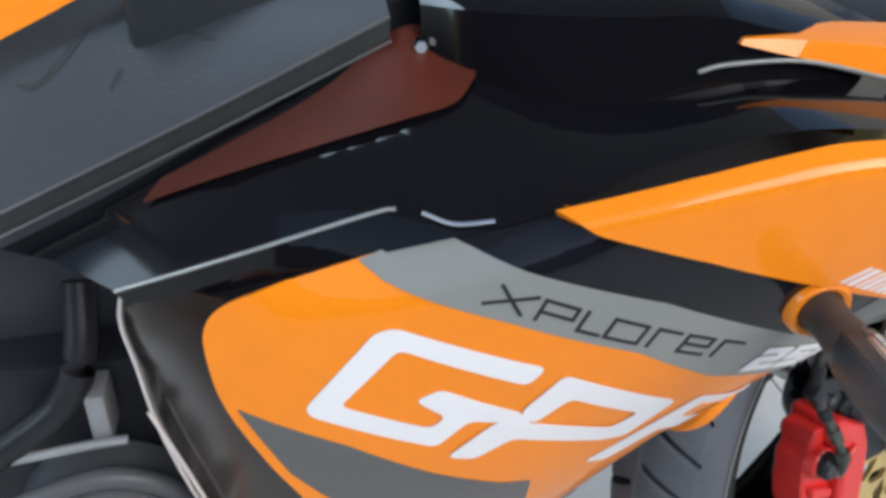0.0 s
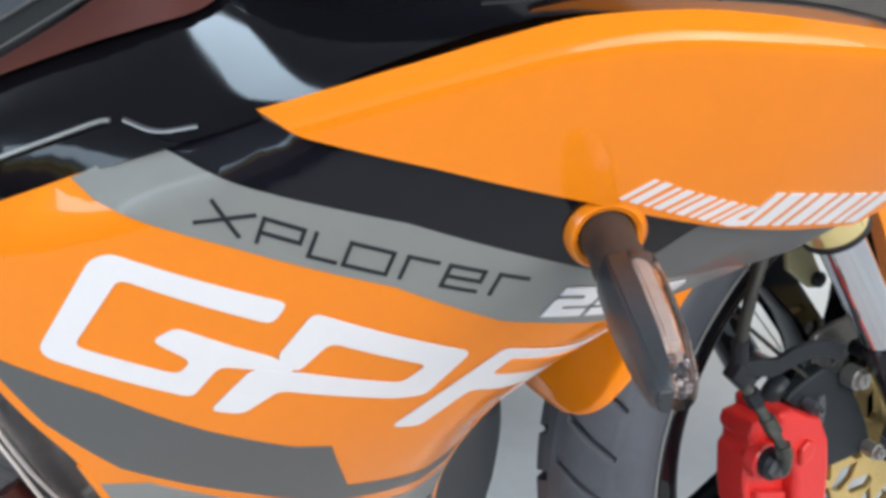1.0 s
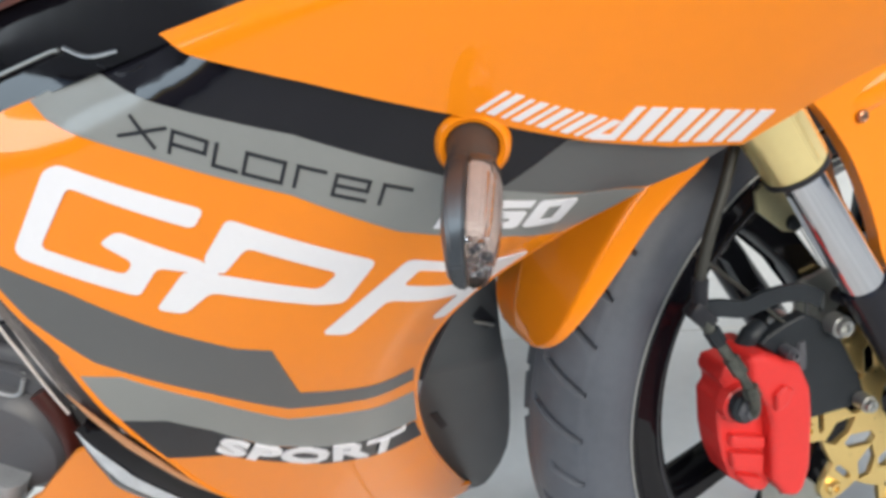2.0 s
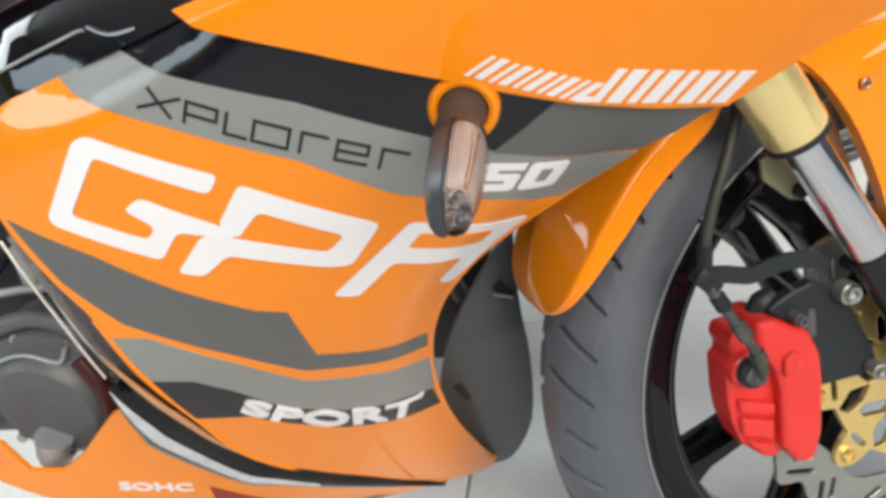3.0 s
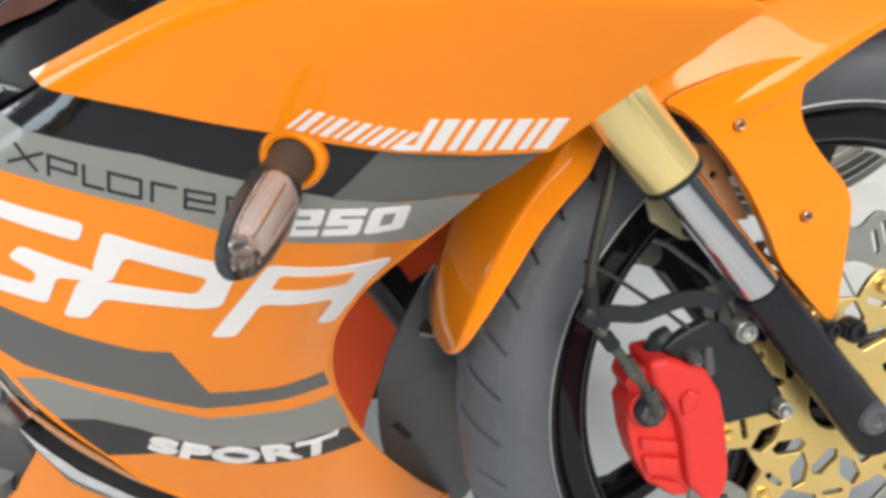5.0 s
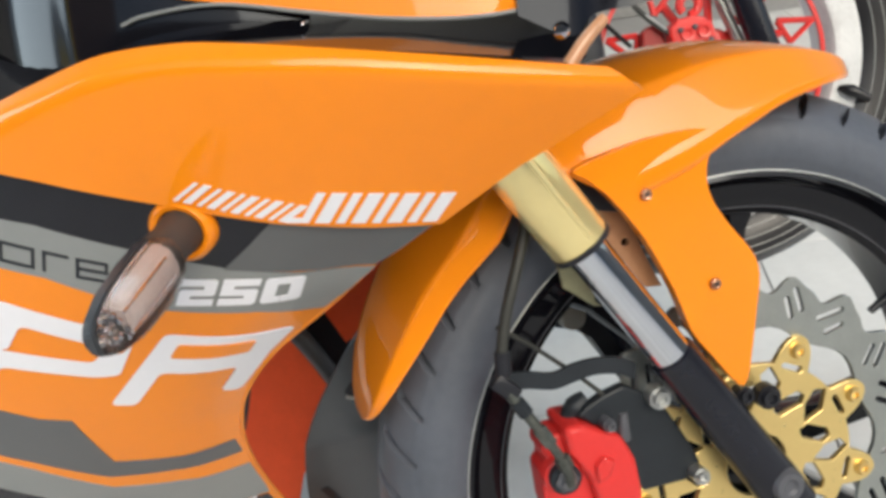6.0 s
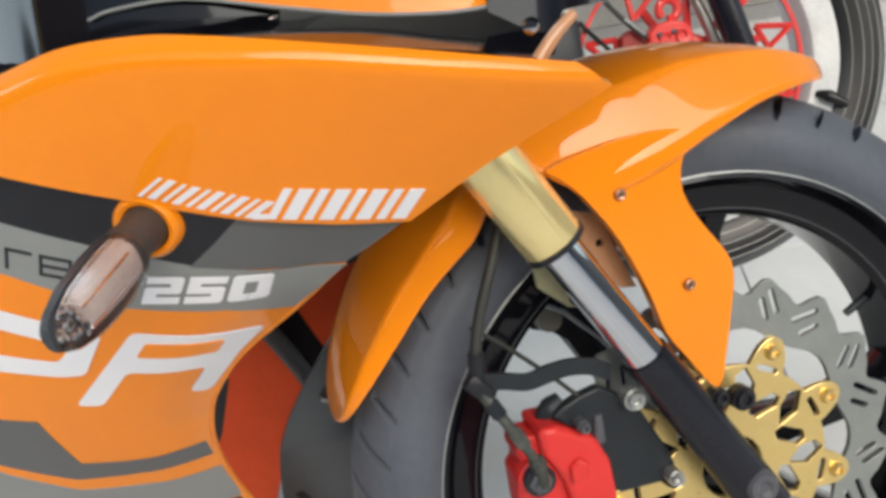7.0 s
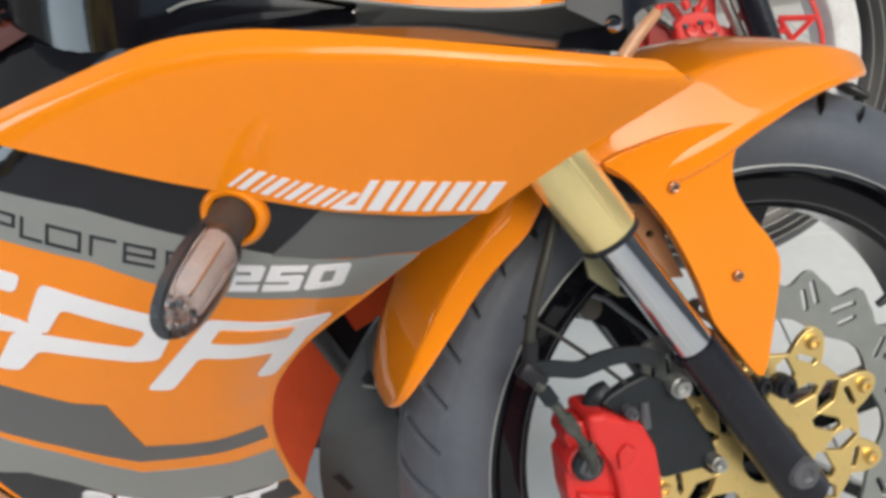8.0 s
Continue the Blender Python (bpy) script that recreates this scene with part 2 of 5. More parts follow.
def lower_side(x, z):
    """Rolls the panel inwards at its rear top shoulder."""
    line = float(np.interp(x, (-0.06, -0.014, 0.028, 0.072, 0.112, 0.143, 0.2), (0.624, 0.636, 0.647, 0.6585, 0.672, 0.687, 0.72)))
    return side(x, z) + (cut_roll(x, z) if x > 0.09 and z < 0.66 else 0.0) + 0.9 * min(1, max(0, (x + 0.03) / 0.07)) * 0.003 * math.log1p(math.exp(min(40, (z - line) / 0.003)))


CUT = [(0.1594, 0.0792), (0.1584, 0.1793), (0.1571, 0.2825), (0.1636, 0.3649), (0.1763, 0.4245), (0.1937, 0.4676), (0.2131, 0.4956), (0.2409, 0.5224), (0.2857, 0.5524), (0.3246, 0.5835), (0.3670, 0.6070)]


def cut_roll(x, z):
    """How far the fairing rolls inwards near the edge of its wheel cut-out."""
    best, inner = 9.0, 1
    for (x0, z0), (x1, z1) in zip(CUT, CUT[1:]):
        dx, dz = x1 - x0, z1 - z0
        t = max(0.0, min(1.0, ((x - x0) * dx + (z - z0) * dz) / (dx * dx + dz * dz)))
        gap = math.hypot(x - x0 - t * dx, z - z0 - t * dz)
        if gap < best:
            best, inner = gap, 1 if dx * (z - z0) - dz * (x - x0) > 0 else -1
    return 0.9 * 0.006 * math.log1p(math.exp((0.026 - max(-0.01, best * inner)) / 0.006)) * min(1.0, max(0.0, (0.345 - x) / 0.06))


def panel(outline, surf=side, out=0.0, thick=0.003, cell=0.007, round_corners=0, along=None, extra=()):
    """A sheet of the outline in (x, z), laid on the surface, out metres proud of it and thick metres deep; its rows follow the line along(x), with extra rows near it."""
    if round_corners:
        outline = [(p[0], p[1]) for p in smooth_line([(*q, 0) for q in [*outline, outline[0]]], round_corners)[:-1]]
    if along:
        fine = []
        for p, q in zip(outline, [*outline[1:], outline[0]]):
            n = max(1, math.ceil(math.hypot(q[0] - p[0], q[1] - p[1]) / 0.004))
            fine += [(p[0] + (q[0] - p[0]) * k / n, p[1] + (q[1] - p[1]) * k / n) for k in range(n)]
        outline = [(x, z - along(x)) for x, z in fine]
    bm = bmesh.new()
    bm.faces.new([bm.verts.new((x, 0, z)) for x, z in outline])
    xs, zs = [p[0] for p in outline], [p[1] for p in outline]
    for z in extra:
        bmesh.ops.bisect_plane(bm, geom=bm.verts[:] + bm.edges[:] + bm.faces[:], plane_co=(0, 0, z), plane_no=(0, 0, 1), dist=1e-6)
    for axis, lo, hi in ((0, min(xs), max(xs)), (2, min(zs), max(zs))):
        k = math.ceil(lo / cell)
        while k * cell < hi:
            if k * cell > lo + 1e-5:
                co, no = [0, 0, 0], [0, 0, 0]
                co[axis], no[axis] = k * cell, 1
                bmesh.ops.bisect_plane(bm, geom=bm.verts[:] + bm.edges[:] + bm.faces[:], plane_co=co, plane_no=no, dist=1e-6)
            k += 1
    if along:
        for v in bm.verts:
            v.co.z += along(v.co.x)
    bmesh.ops.triangulate(bm, faces=[f for f in bm.faces if len(f.verts) > 4])
    ext = bmesh.ops.extrude_face_region(bm, geom=bm.faces[:])
    back = {g for g in ext["geom"] if isinstance(g, bmesh.types.BMVert)}
    for v in bm.verts:
        x, z = v.co.x, v.co.z
        e = 0.002
        n = Vector(((surf(x + e, z) - surf(x - e, z)) / (2 * e), -1, (surf(x, z + e) - surf(x, z - e)) / (2 * e))).normalized()
        v.co = Vector((x, surf(x, z), z)) + n * (out - (thick if v in back else 0))
    return bm


def strokes(lines, width, slant=0.0):
    """Outlines of bars along straight lines in a unit cell."""
    res = []
    for (x0, z0), (x1, z1) in lines:
        d = Vector((x1 - x0, z1 - z0)).normalized()
        n = Vector((-d.y, d.x)) * width / 2
        e = d * width / 2
        res.append([(x0 - e.x + n.x, z0 - e.y + n.y), (x1 + e.x + n.x, z1 + e.y + n.y), (x1 + e.x - n.x, z1 + e.y - n.y), (x0 - e.x - n.x, z0 - e.y - n.y)])
    return [[(x + slant * z, z) for x, z in q] for q in res]


def frame_map(origin, along, up):
    """Maps unit-cell points to (x, z) on the side."""
    return lambda p: (origin[0] + along[0] * p[0] + up[0] * p[1], origin[1] + along[1] * p[0] + up[1] * p[1])


def word(text, place, width, surf=side, out=0.0014):
    """Lettering in the built-in font, laid on the surface; place maps the unit cell (0..1, 0..1)."""
    cu = bpy.data.curves.new("lettering", "FONT")
    cu.body, cu.extrude, cu.offset, cu.resolution_u = text, 0.01, width, 3
    ob = new("lettering", cu)
    me = bpy.data.meshes.new_from_object(ob)
    bpy.data.objects.remove(ob)
    bm = bmesh.new()
    bm.from_mesh(me)
    xs, ys = [v.co.x for v in bm.verts], [v.co.y for v in bm.verts]
    for v in bm.verts:
        front = v.co.z > 0
        x, z = place(((v.co.x - min(xs)) / (max(xs) - min(xs)), (v.co.y - min(ys)) / (max(ys) - min(ys))))
        v.co = Vector((x, surf(x, z) - (out if front else 0.0002), z))
    return bm


# ---- setting: tiled floor, with unseen walls and canopy that shape the light ----
bm = box((14, 5.55, 0.1), pose(1, 3.285, -0.056))
structure("floor", bm, GROUT, "grey grout bed under pale ceramic floor tiles", "floor")
TILE_W = 0.6
FLOOR = bpy.data.objects["floor"]
tile_mesh = bpy.data.meshes.new("tile")
tb = box((TILE_W - 0.004, TILE_W - 0.004, 0.006), None, 0.0008)
tb.to_mesh(tile_mesh)
tb.free()
tile_mesh.materials.append(TILE)
for i in range(-7, 10):
    for j in range(0, 7):
        t = new("tile", tile_mesh)
        t.parent = FLOOR
        t.location = (0.106 + (i + 0.5) * TILE_W, 1.113 + (j - 0.5) * TILE_W, -0.003)
# ground out of view, made pale to bounce light onto the lower parts
structure("pavement", box((16, 6.0, 0.12), pose(1, -2.4862, -0.064), 0.002), APRON, "pale ground out of view that bounces light onto the fairing", "pavement")
structure("wall_back", box((14, 0.2, 3.3), pose(1, 5.4, 1.65)), WALL, "grey painted back wall of the showroom", "wall")
# unseen left wall, with a high opening made for the fender lamp
left = [((0.2, 5.6, 1.95), (-4.6, 2.5, 0.975)), ((0.2, 1.8, 1.30), (-4.6, 0.6, 2.60)), ((0.2, 2.2, 1.30), (-4.6, 4.2, 2.60)), ((0.2, 5.6, 0.05), (-4.6, 2.5, 3.275))]
structure("wall_left", join(*[box(size, pose(*at)) for size, at in left]), WALL, "unseen grey side wall with an opening for the added lamp", "wall")
structure("wall_left_front", box((0.2, 2.4, 4.6), pose(-4.6, -3.9, 2.3)), PLUM_WALL, "dull plum wall beyond the yellow pillar", "wall")
structure("wall_right", box((0.2, 9, 1.2), pose(6.6, 1.0, 0.6)), WALL, "low grey painted side wall of the showroom", "wall")
# unseen dark wall, added so that the glossy black cover reflects dark
structure("wall_front", box((18, 0.2, 2.6), pose(1, -5.2, 1.3)), FACADE, "unseen dark wall across the yard that darkens reflections", "wall")
# unseen canopy added to shape reflections, with a square lamp opening behind the seat
canopy = [((3.4, 6.9, 0.12), (-3.0, 2.1, 3.36)), ((3.15, 6.9, 0.12), (0.975, 2.1, 3.36)), ((0.7, 2.25, 0.12), (-0.95, -0.225, 3.36)), ((0.7, 3.35, 0.12), (-0.95, 3.875, 3.36))]
structure("ceiling", join(*[box(size, pose(*at)) for size, at in canopy]), CEILING, "unseen grey canopy shaping reflections, with an opening for a lamp", "ceiling")

# ---- the motorcycle ----
BIKE = thing("motorcycle", (0.25, 0.6, 0), "orange sport motorcycle with grey stripes parked on pale floor tiles", "motorcycle")

# lower fairing: panel, stripes, lettering
LOWER = [(0.111, 0.692), (0.030, 0.665), (-0.014, 0.653), (-0.042, 0.641), (-0.054, 0.628), (-0.055, 0.610), (-0.049, 0.583), (-0.030, 0.545), (-0.012, 0.51),
         (-0.004, 0.46), (0.009, 0.406), (0.023, 0.335), (0.067, 0.264), (0.1241, 0.1660), (0.1594, 0.0792), (0.1584, 0.1794), (0.1571, 0.2825), (0.1636, 0.3649),
         (0.1763, 0.4245), (0.1937, 0.4677), (0.2131, 0.4956), (0.2409, 0.5224), (0.2857, 0.5524), (0.3246, 0.5835), (0.3670, 0.6070), (0.3600, 0.6300), (0.25, 0.665)]
LOWER = LOWER[:2] + [(p.x, p.y) for p in smooth_line([(*q, 0) for q in LOWER[2:14]], 4)] + [(p.x, p.y) for p in smooth_line([(*q, 0) for q in LOWER[14:25]], 4)] + LOWER[25:]
fairing = bevel(part("lower_fairing", panel(LOWER, lower_side, 0.0, 0.004), ORANGE, BIKE, "glossy orange lower side fairing with striped decals"), 0.0012)


def decal(name, outline, mat, out, label="", host=fairing, surf=lower_side, rc=0):
    return part(name, panel(outline, surf, out, 0.0006, 0.007, rc), mat, host, label)


decal("stripe", [(0.108, 0.690), (0.128, 0.687), (0.175, 0.670), (0.236, 0.650), (0.262, 0.640), (0.2960, 0.6280), (0.2760, 0.6150), (0.2540, 0.6020), (0.222, 0.6175), (0.165, 0.643), (0.085, 0.6665), (0.060, 0.674)], BLACK_VINYL, 0.0006, "glossy black stripe decal")
decal("stripe", [(0.2880, 0.6270), (0.3299, 0.6177), (0.3660, 0.6075), (0.3268, 0.5849), (0.2988, 0.5900), (0.2540, 0.6030), (0.2720, 0.6150)], GREY, 0.0010, "dark grey wedge decal")
decal("stripe", [(0.060, 0.6755), (0.085, 0.6680), (0.165, 0.6445), (0.222, 0.619), (0.2555, 0.6035), (0.2892, 0.5909), (0.3256, 0.5825), (0.3043, 0.5663), (0.2828, 0.5525), (0.2581, 0.5688), (0.2280, 0.5770), (0.202, 0.585), (0.156, 0.613), (0.09, 0.637), (0.033, 0.655), (0.022, 0.662)], SILVER, 0.0008, "silver grey stripe decal")
decal("stripe", [(-0.043, 0.583), (-0.028, 0.576), (0.011, 0.559), (0.056, 0.531), (0.095, 0.510), (0.114, 0.505), (0.116, 0.459), (0.1484, 0.4512), (0.1785, 0.4404), (0.1737, 0.4218), (0.1423, 0.4362), (0.104, 0.443), (0.067, 0.471), (0.008, 0.507), (-0.020, 0.540)], GREY, 0.0006, "grey angular stripe decal")
decal("stripe", [(-0.006, 0.495), (0.019, 0.493), (0.063, 0.463), (0.099, 0.430), (0.1384, 0.4212), (0.1699, 0.4036), (0.1607, 0.3533), (0.1419, 0.3678), (0.1080, 0.3790), (0.075, 0.400), (0.050, 0.432), (0.029, 0.4475), (0.002, 0.452), (-0.002, 0.468)], SILVER, 0.0006, "silver grey curved stripe decal")
decal("stripe", [(0.002, 0.452), (0.029, 0.448), (0.050, 0.432), (0.075, 0.398), (0.1080, 0.3790), (0.1419, 0.3678), (0.1596, 0.3521), (0.1577, 0.3228), (0.1347, 0.3393), (0.098, 0.354), (0.067, 0.379), (0.046, 0.398), (0.011, 0.405)], BLACK_VINYL, 0.0010, "black curved stripe decal")

def filleted(outline, r):
    """Rounds every corner of an outline by about r."""
    res = []
    for i, p in enumerate(outline):
        p, q, n = Vector(p), Vector(outline[i - 1]), Vector(outline[(i + 1) % len(outline)])
        a, b = p + (q - p).normalized() * min(r, 0.4 * (q - p).length), p + (n - p).normalized() * min(r, 0.4 * (n - p).length)
        res += [tuple(a.lerp(p, t).lerp(p.lerp(b, t), t)) for t in (0, 0.33, 0.67, 1)]
    return res


# large white emblem of angular bands
decal("emblem_band", filleted([(0.037, 0.634), (0.110, 0.608), (0.101, 0.597), (0.038, 0.622), (0.008, 0.587), (0.053, 0.570), (0.061, 0.578), (0.045, 0.590), (0.058, 0.597), (0.080, 0.586), (0.099, 0.577),
                      (0.107, 0.567), (0.087, 0.571), (0.073, 0.574), (0.056, 0.5555), (-0.007, 0.5805), (-0.009, 0.586), (0.027, 0.631)], 0.0045), WHITE, 0.0012, "white angular emblem band")
decal("emblem_band", filleted([(0.120, 0.602), (0.188, 0.567), (0.164, 0.539), (0.150, 0.540), (0.097, 0.556), (0.077, 0.542), (0.062, 0.546), (0.087, 0.571), (0.107, 0.567), (0.154, 0.551), (0.167, 0.562), (0.125, 0.584), (0.107, 0.567), (0.099, 0.577)], 0.0045), WHITE, 0.0014, "white angular emblem band")
decal("emblem_band", filleted([(0.145, 0.515), (0.2040, 0.5650), (0.2638, 0.5441), (0.2411, 0.5269), (0.2084, 0.4958), (0.2019, 0.5026), (0.2221, 0.5229), (0.1869, 0.5359), (0.1595, 0.5115)], 0.0045), WHITE, 0.0012, "white angular emblem band")
decal("emblem_gap", filleted([(0.2074, 0.5559), (0.2433, 0.5439), (0.2338, 0.5346), (0.1979, 0.5469)], 0.002), ORANGE, 0.0018, "orange gap in the emblem")

# dark strokes of the long emblem on the silver stripe
cell = frame_map((0.0775, 0.6485), (0.131, -0.0492), (0.005, 0.0105))
GLYPHS = [[((0, 0), (0.155, 1)), ((0.03, 1), (0.13, 0))],
          [((0.185, 0), (0.185, 1)), ((0.185, 1), (0.305, 1)), ((0.305, 1), (0.305, 0.42)), ((0.305, 0.42), (0.185, 0.42))],
          [((0.34, 1), (0.34, 0)), ((0.34, 0), (0.42, 0))],
          [((0.445, 0), (0.445, 1)), ((0.445, 1), (0.575, 1)), ((0.575, 1), (0.575, 0)), ((0.575, 0), (0.445, 0))],
          [((0.62, 0), (0.62, 1)), ((0.62, 1), (0.71, 1))],
          [((0.86, 0.5), (0.75, 0.5)), ((0.86, 0.5), (0.86, 1)), ((0.86, 1), (0.75, 1)), ((0.75, 1), (0.75, 0)), ((0.75, 0), (0.86, 0))],
          [((0.91, 0), (0.91, 1)), ((0.91, 1), (1.0, 1))]]
for g in GLYPHS:
    joined = None
    for (a, b) in g:
        p, q = Vector(cell(a)), Vector(cell(b))
        bar = strokes([(p, q)], 0.0017)[0]
        piece = panel(bar, lower_side, 0.0014, 0.0005, 0.007)
        joined = piece if joined is None else join(joined, piece)
    part("emblem_stroke", joined, INK, fairing, "dark angular emblem stroke")

# the number 250 in square digits
TWO = [(0, 1), (0.9, 1), (1, 0.92), (1, 0.45), (0.92, 0.38), (0.34, 0.38), (0.34, 0.25), (1, 0.25), (1, 0), (0, 0), (0, 0.55), (0.08, 0.62), (0.66, 0.62), (0.66, 0.76), (0, 0.76)]
FIVE = [(1, 1), (0, 1), (0, 0.38), (0.66, 0.38), (0.66, 0.25), (0, 0.25), (0, 0), (0.9, 0), (1, 0.08), (1, 0.55), (0.92, 0.62), (0.34, 0.62), (0.34, 0.76), (1, 0.76)]
NOUGHT = [(0.08, 0), (0, 0.08), (0, 0.92), (0.08, 1), (0.92, 1), (1, 0.92), (1, 0.08), (0.92, 0), (0.51, 0), (0.51, 0.24), (0.66, 0.24), (0.66, 0.76), (0.34, 0.76), (0.34, 0.24), (0.49, 0.24), (0.49, 0)]
cell = frame_map((0.2195, 0.585), (0.0600, -0.0125), (0.0115, 0.0165))
for k, digit in enumerate((TWO, FIVE, NOUGHT)):
    decal("digit", [cell((0.35 * k + 0.31 * u, v)) for u, v in digit], WHITE, 0.0020, "white square digit of the number 250")
SPORT_TOP = [(0.055, 0.4225), (0.078, 0.398), (0.100, 0.384), (0.1292, 0.3729), (0.1553, 0.3569)]
SPORT_LOW = [(0.044, 0.407), (0.066, 0.382), (0.094, 0.361), (0.1217, 0.3495), (0.1461, 0.3365)]


def sport_place(p):
    u, v = p
    at = [k / 4 for k in range(5)]
    top = (np.interp(u, at, [q[0] for q in SPORT_TOP]), np.interp(u, at, [q[1] for q in SPORT_TOP]))
    low = (np.interp(u, at, [q[0] for q in SPORT_LOW]), np.interp(u, at, [q[1] for q in SPORT_LOW]))
    return (low[0] + (top[0] - low[0]) * v, low[1] + (top[1] - low[1]) * v)


part("lettering", word("SPORT", sport_place, 0.03, lower_side, 0.0038), WHITE, fairing, "white word SPORT")

# upper fairing with its folded top edge
UPPER = [(0.111, 0.690), (0.165, 0.7055), (0.207, 0.716), (0.236, 0.7215), (0.271, 0.7215), (0.300, 0.7175), (0.341, 0.7085), (0.387, 0.697), (0.434, 0.6835), (0.461, 0.6755), (0.477, 0.664),
         (0.455, 0.654), (0.413, 0.635), (0.369, 0.6095), (0.335, 0.6165), (0.296, 0.6275), (0.266, 0.639), (0.238, 0.650), (0.179, 0.670), (0.129, 0.6845)]
UPPER = [(x, crest(x) + 0.78 * (z - crest(x)) if z > crest(x) and 0.15 < x < 0.47 else z) for x, z in UPPER]
UPPER = UPPER[:1] + [(p.x, p.y) for p in smooth_line([(*q, 0) for q in UPPER[1:10]], 4)] + UPPER[10:]
upper = bevel(part("upper_fairing", panel(UPPER, upper_side, 0.0045, 0.0055, 0.0050, 0, crest, (-0.0030, -0.0018, -0.0009, 0.0009, 0.0018, 0.0030)), ORANGE, BIKE, "glossy orange upper side fairing with a folded top edge"), 0.0015)
cell = frame_map((0.249, 0.651), (0.0500, -0.0225), (0.0055, 0.0105))
for k, lift in enumerate((0.06, 0.0, 0.0, 0.0, 0.0)):
    for x0, w in ((0.0, 0.035), (0.085, 0.065)):
        q = [(k * 0.205 + x0 + 0.16 * z + x, z * (1 + lift)) for x, z in ((0, 0), (0, 1), (w, 1), (w, 0))]
        decal("brand_bar", [cell(p) for p in q], WHITE, 0.0052, "white slanted brand bar", upper, upper_side)
cell = frame_map((0.304, 0.6275), (0.0665, -0.0155), (0.0085, 0.0165))
for k in range(4):
    for x0, w in ((0.0, 0.06), (0.105, 0.10)):
        q = [(k * 0.25 + x0 + 0.08 * z + x, z) for x, z in ((0, 0), (0, 1), (w, 1), (w, 0))]
        decal("brand_bar", [cell(p) for p in q], WHITE, 0.0052, "white slanted brand bar", upper, upper_side)
decal("brand_bar", [cell(p) for p in ((-0.10, 0.0), (-0.07, 0.16), (0.02, 0.16), (0.0, 0.0))], WHITE, 0.0054, "small white brand bar", upper, upper_side)

# black edge trim along the rear and the bottom of the fairing
EDGE = [(-0.042, 0.641), (-0.055, 0.615), (-0.049, 0.583), (-0.030, 0.545), (-0.012, 0.51), (-0.004, 0.46), (0.009, 0.406), (0.023, 0.335), (0.067, 0.264), (0.125, 0.168)]
BACK = [(-0.094, 0.637, 0.040), (-0.107, 0.600, 0.050), (-0.104, 0.565, 0.058), (-0.100, 0.525, 0.062), (-0.092, 0.485, 0.062), (-0.080, 0.435, 0.060), (-0.062, 0.385, 0.055), (-0.030, 0.325, 0.042), (0.045, 0.252, 0.02), (0.122, 0.166, 0.008)]
a = [(x, side(x, z) + 0.0035, z) for x, z in EDGE]
c = [(x, side(x, z) + d, z) for x, z, d in BACK]
b = [Vector(p).lerp(Vector(q), 0.55) + Vector((-0.004, -0.006, 0)) for p, q in zip(a, c)]
d = [Vector(q) + Vector((0.01, 0.03, 0)) for q in c]
part("edge_trim", loft([a, b, c, d], 0.0025, 5), TRIM, BIKE, "glossy black trim round the fairing edge")
part("edge_bead", tube([Vector(q) + Vector((0, -0.001, 0)) for q in c[:8]], 0.0015, 8, 4), PALE_BEAD, BIKE, "bright thin bead along the trim")

part("fairing_lip", tube([(x, side(x, z) + 0.001, z) for x, z in EDGE[4:]], 0.0022, 8, 5), ORANGE, BIKE, "rounded lip of the fairing edge")
part("front_lip", tube([(x, lower_side(x, z) + 0.002, z) for x, z in CUT[:-1]], 0.0021, 8, 4), ORANGE, BIKE, "rounded lip of the fairing cut-out")
BEAD = [(-0.098, 0.546), (-0.089, 0.522), (-0.082, 0.500), (-0.076, 0.476), (-0.072, 0.448), (-0.069, 0.423)]
part("inner_bead", tube([(x, side(x, z) + 0.040, z) for x, z in BEAD], 0.0012, 8, 5), PALE_BEAD, BIKE, "second thin bright bead on the trim")
LIP = [(-0.020, 0.480), (-0.012, 0.455), (-0.004, 0.428), (0.004, 0.402), (0.012, 0.370), (0.024, 0.336)]
part("trim_edge", tube([(x - 0.002, side(x, z) - 0.001, z) for x, z in LIP], [0.0006, 0.0018, 0.0026, 0.0026, 0.0018, 0.0006], 8, 5), PALE_TRIM, BIKE, "pale pinkish edge strip above the blade")
# glossy black blade under the fairing, its bright reflection laid on as a pale strip
BLADE_TOP = [(-0.024, 0.452), (-0.013, 0.437), (-0.002, 0.418), (0.006, 0.399), (0.021, 0.340), (0.037, 0.317), (0.058, 0.289), (0.088, 0.243), (0.127, 0.164)]
BLADE_LOW = [(-0.030, 0.448), (-0.036, 0.424), (-0.0375, 0.395), (-0.034, 0.366), (-0.001, 0.301), (0.023, 0.281), (0.048, 0.259), (0.082, 0.224), (0.125, 0.158)]


def blade_line(k, proud, span=9):
    """A line along the blade, k of the way from its upper to its lower edge."""
    pts = [Vector(p).lerp(Vector(q), k) for p, q in zip(BLADE_TOP[:span], BLADE_LOW[:span])]
    return [(p.x, side(p.x, p.y) - proud, p.y) for p in pts]


blade = part("lower_blade", loft([blade_line(0, -0.003), blade_line(0.25, 0.004), blade_line(0.55, 0.0065), blade_line(0.8, 0.0055), blade_line(1, 0.001)], 0.003, 6), BLACK_GLOSS, BIKE, "glossy black blade below the fairing")
SHEEN_EDGES = ((0.50, 0.56), (0.46, 0.68), (0.44, 0.76), (0.44, 0.82), (0.44, 0.82), (0.46, 0.82), (0.54, 0.70))
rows = []
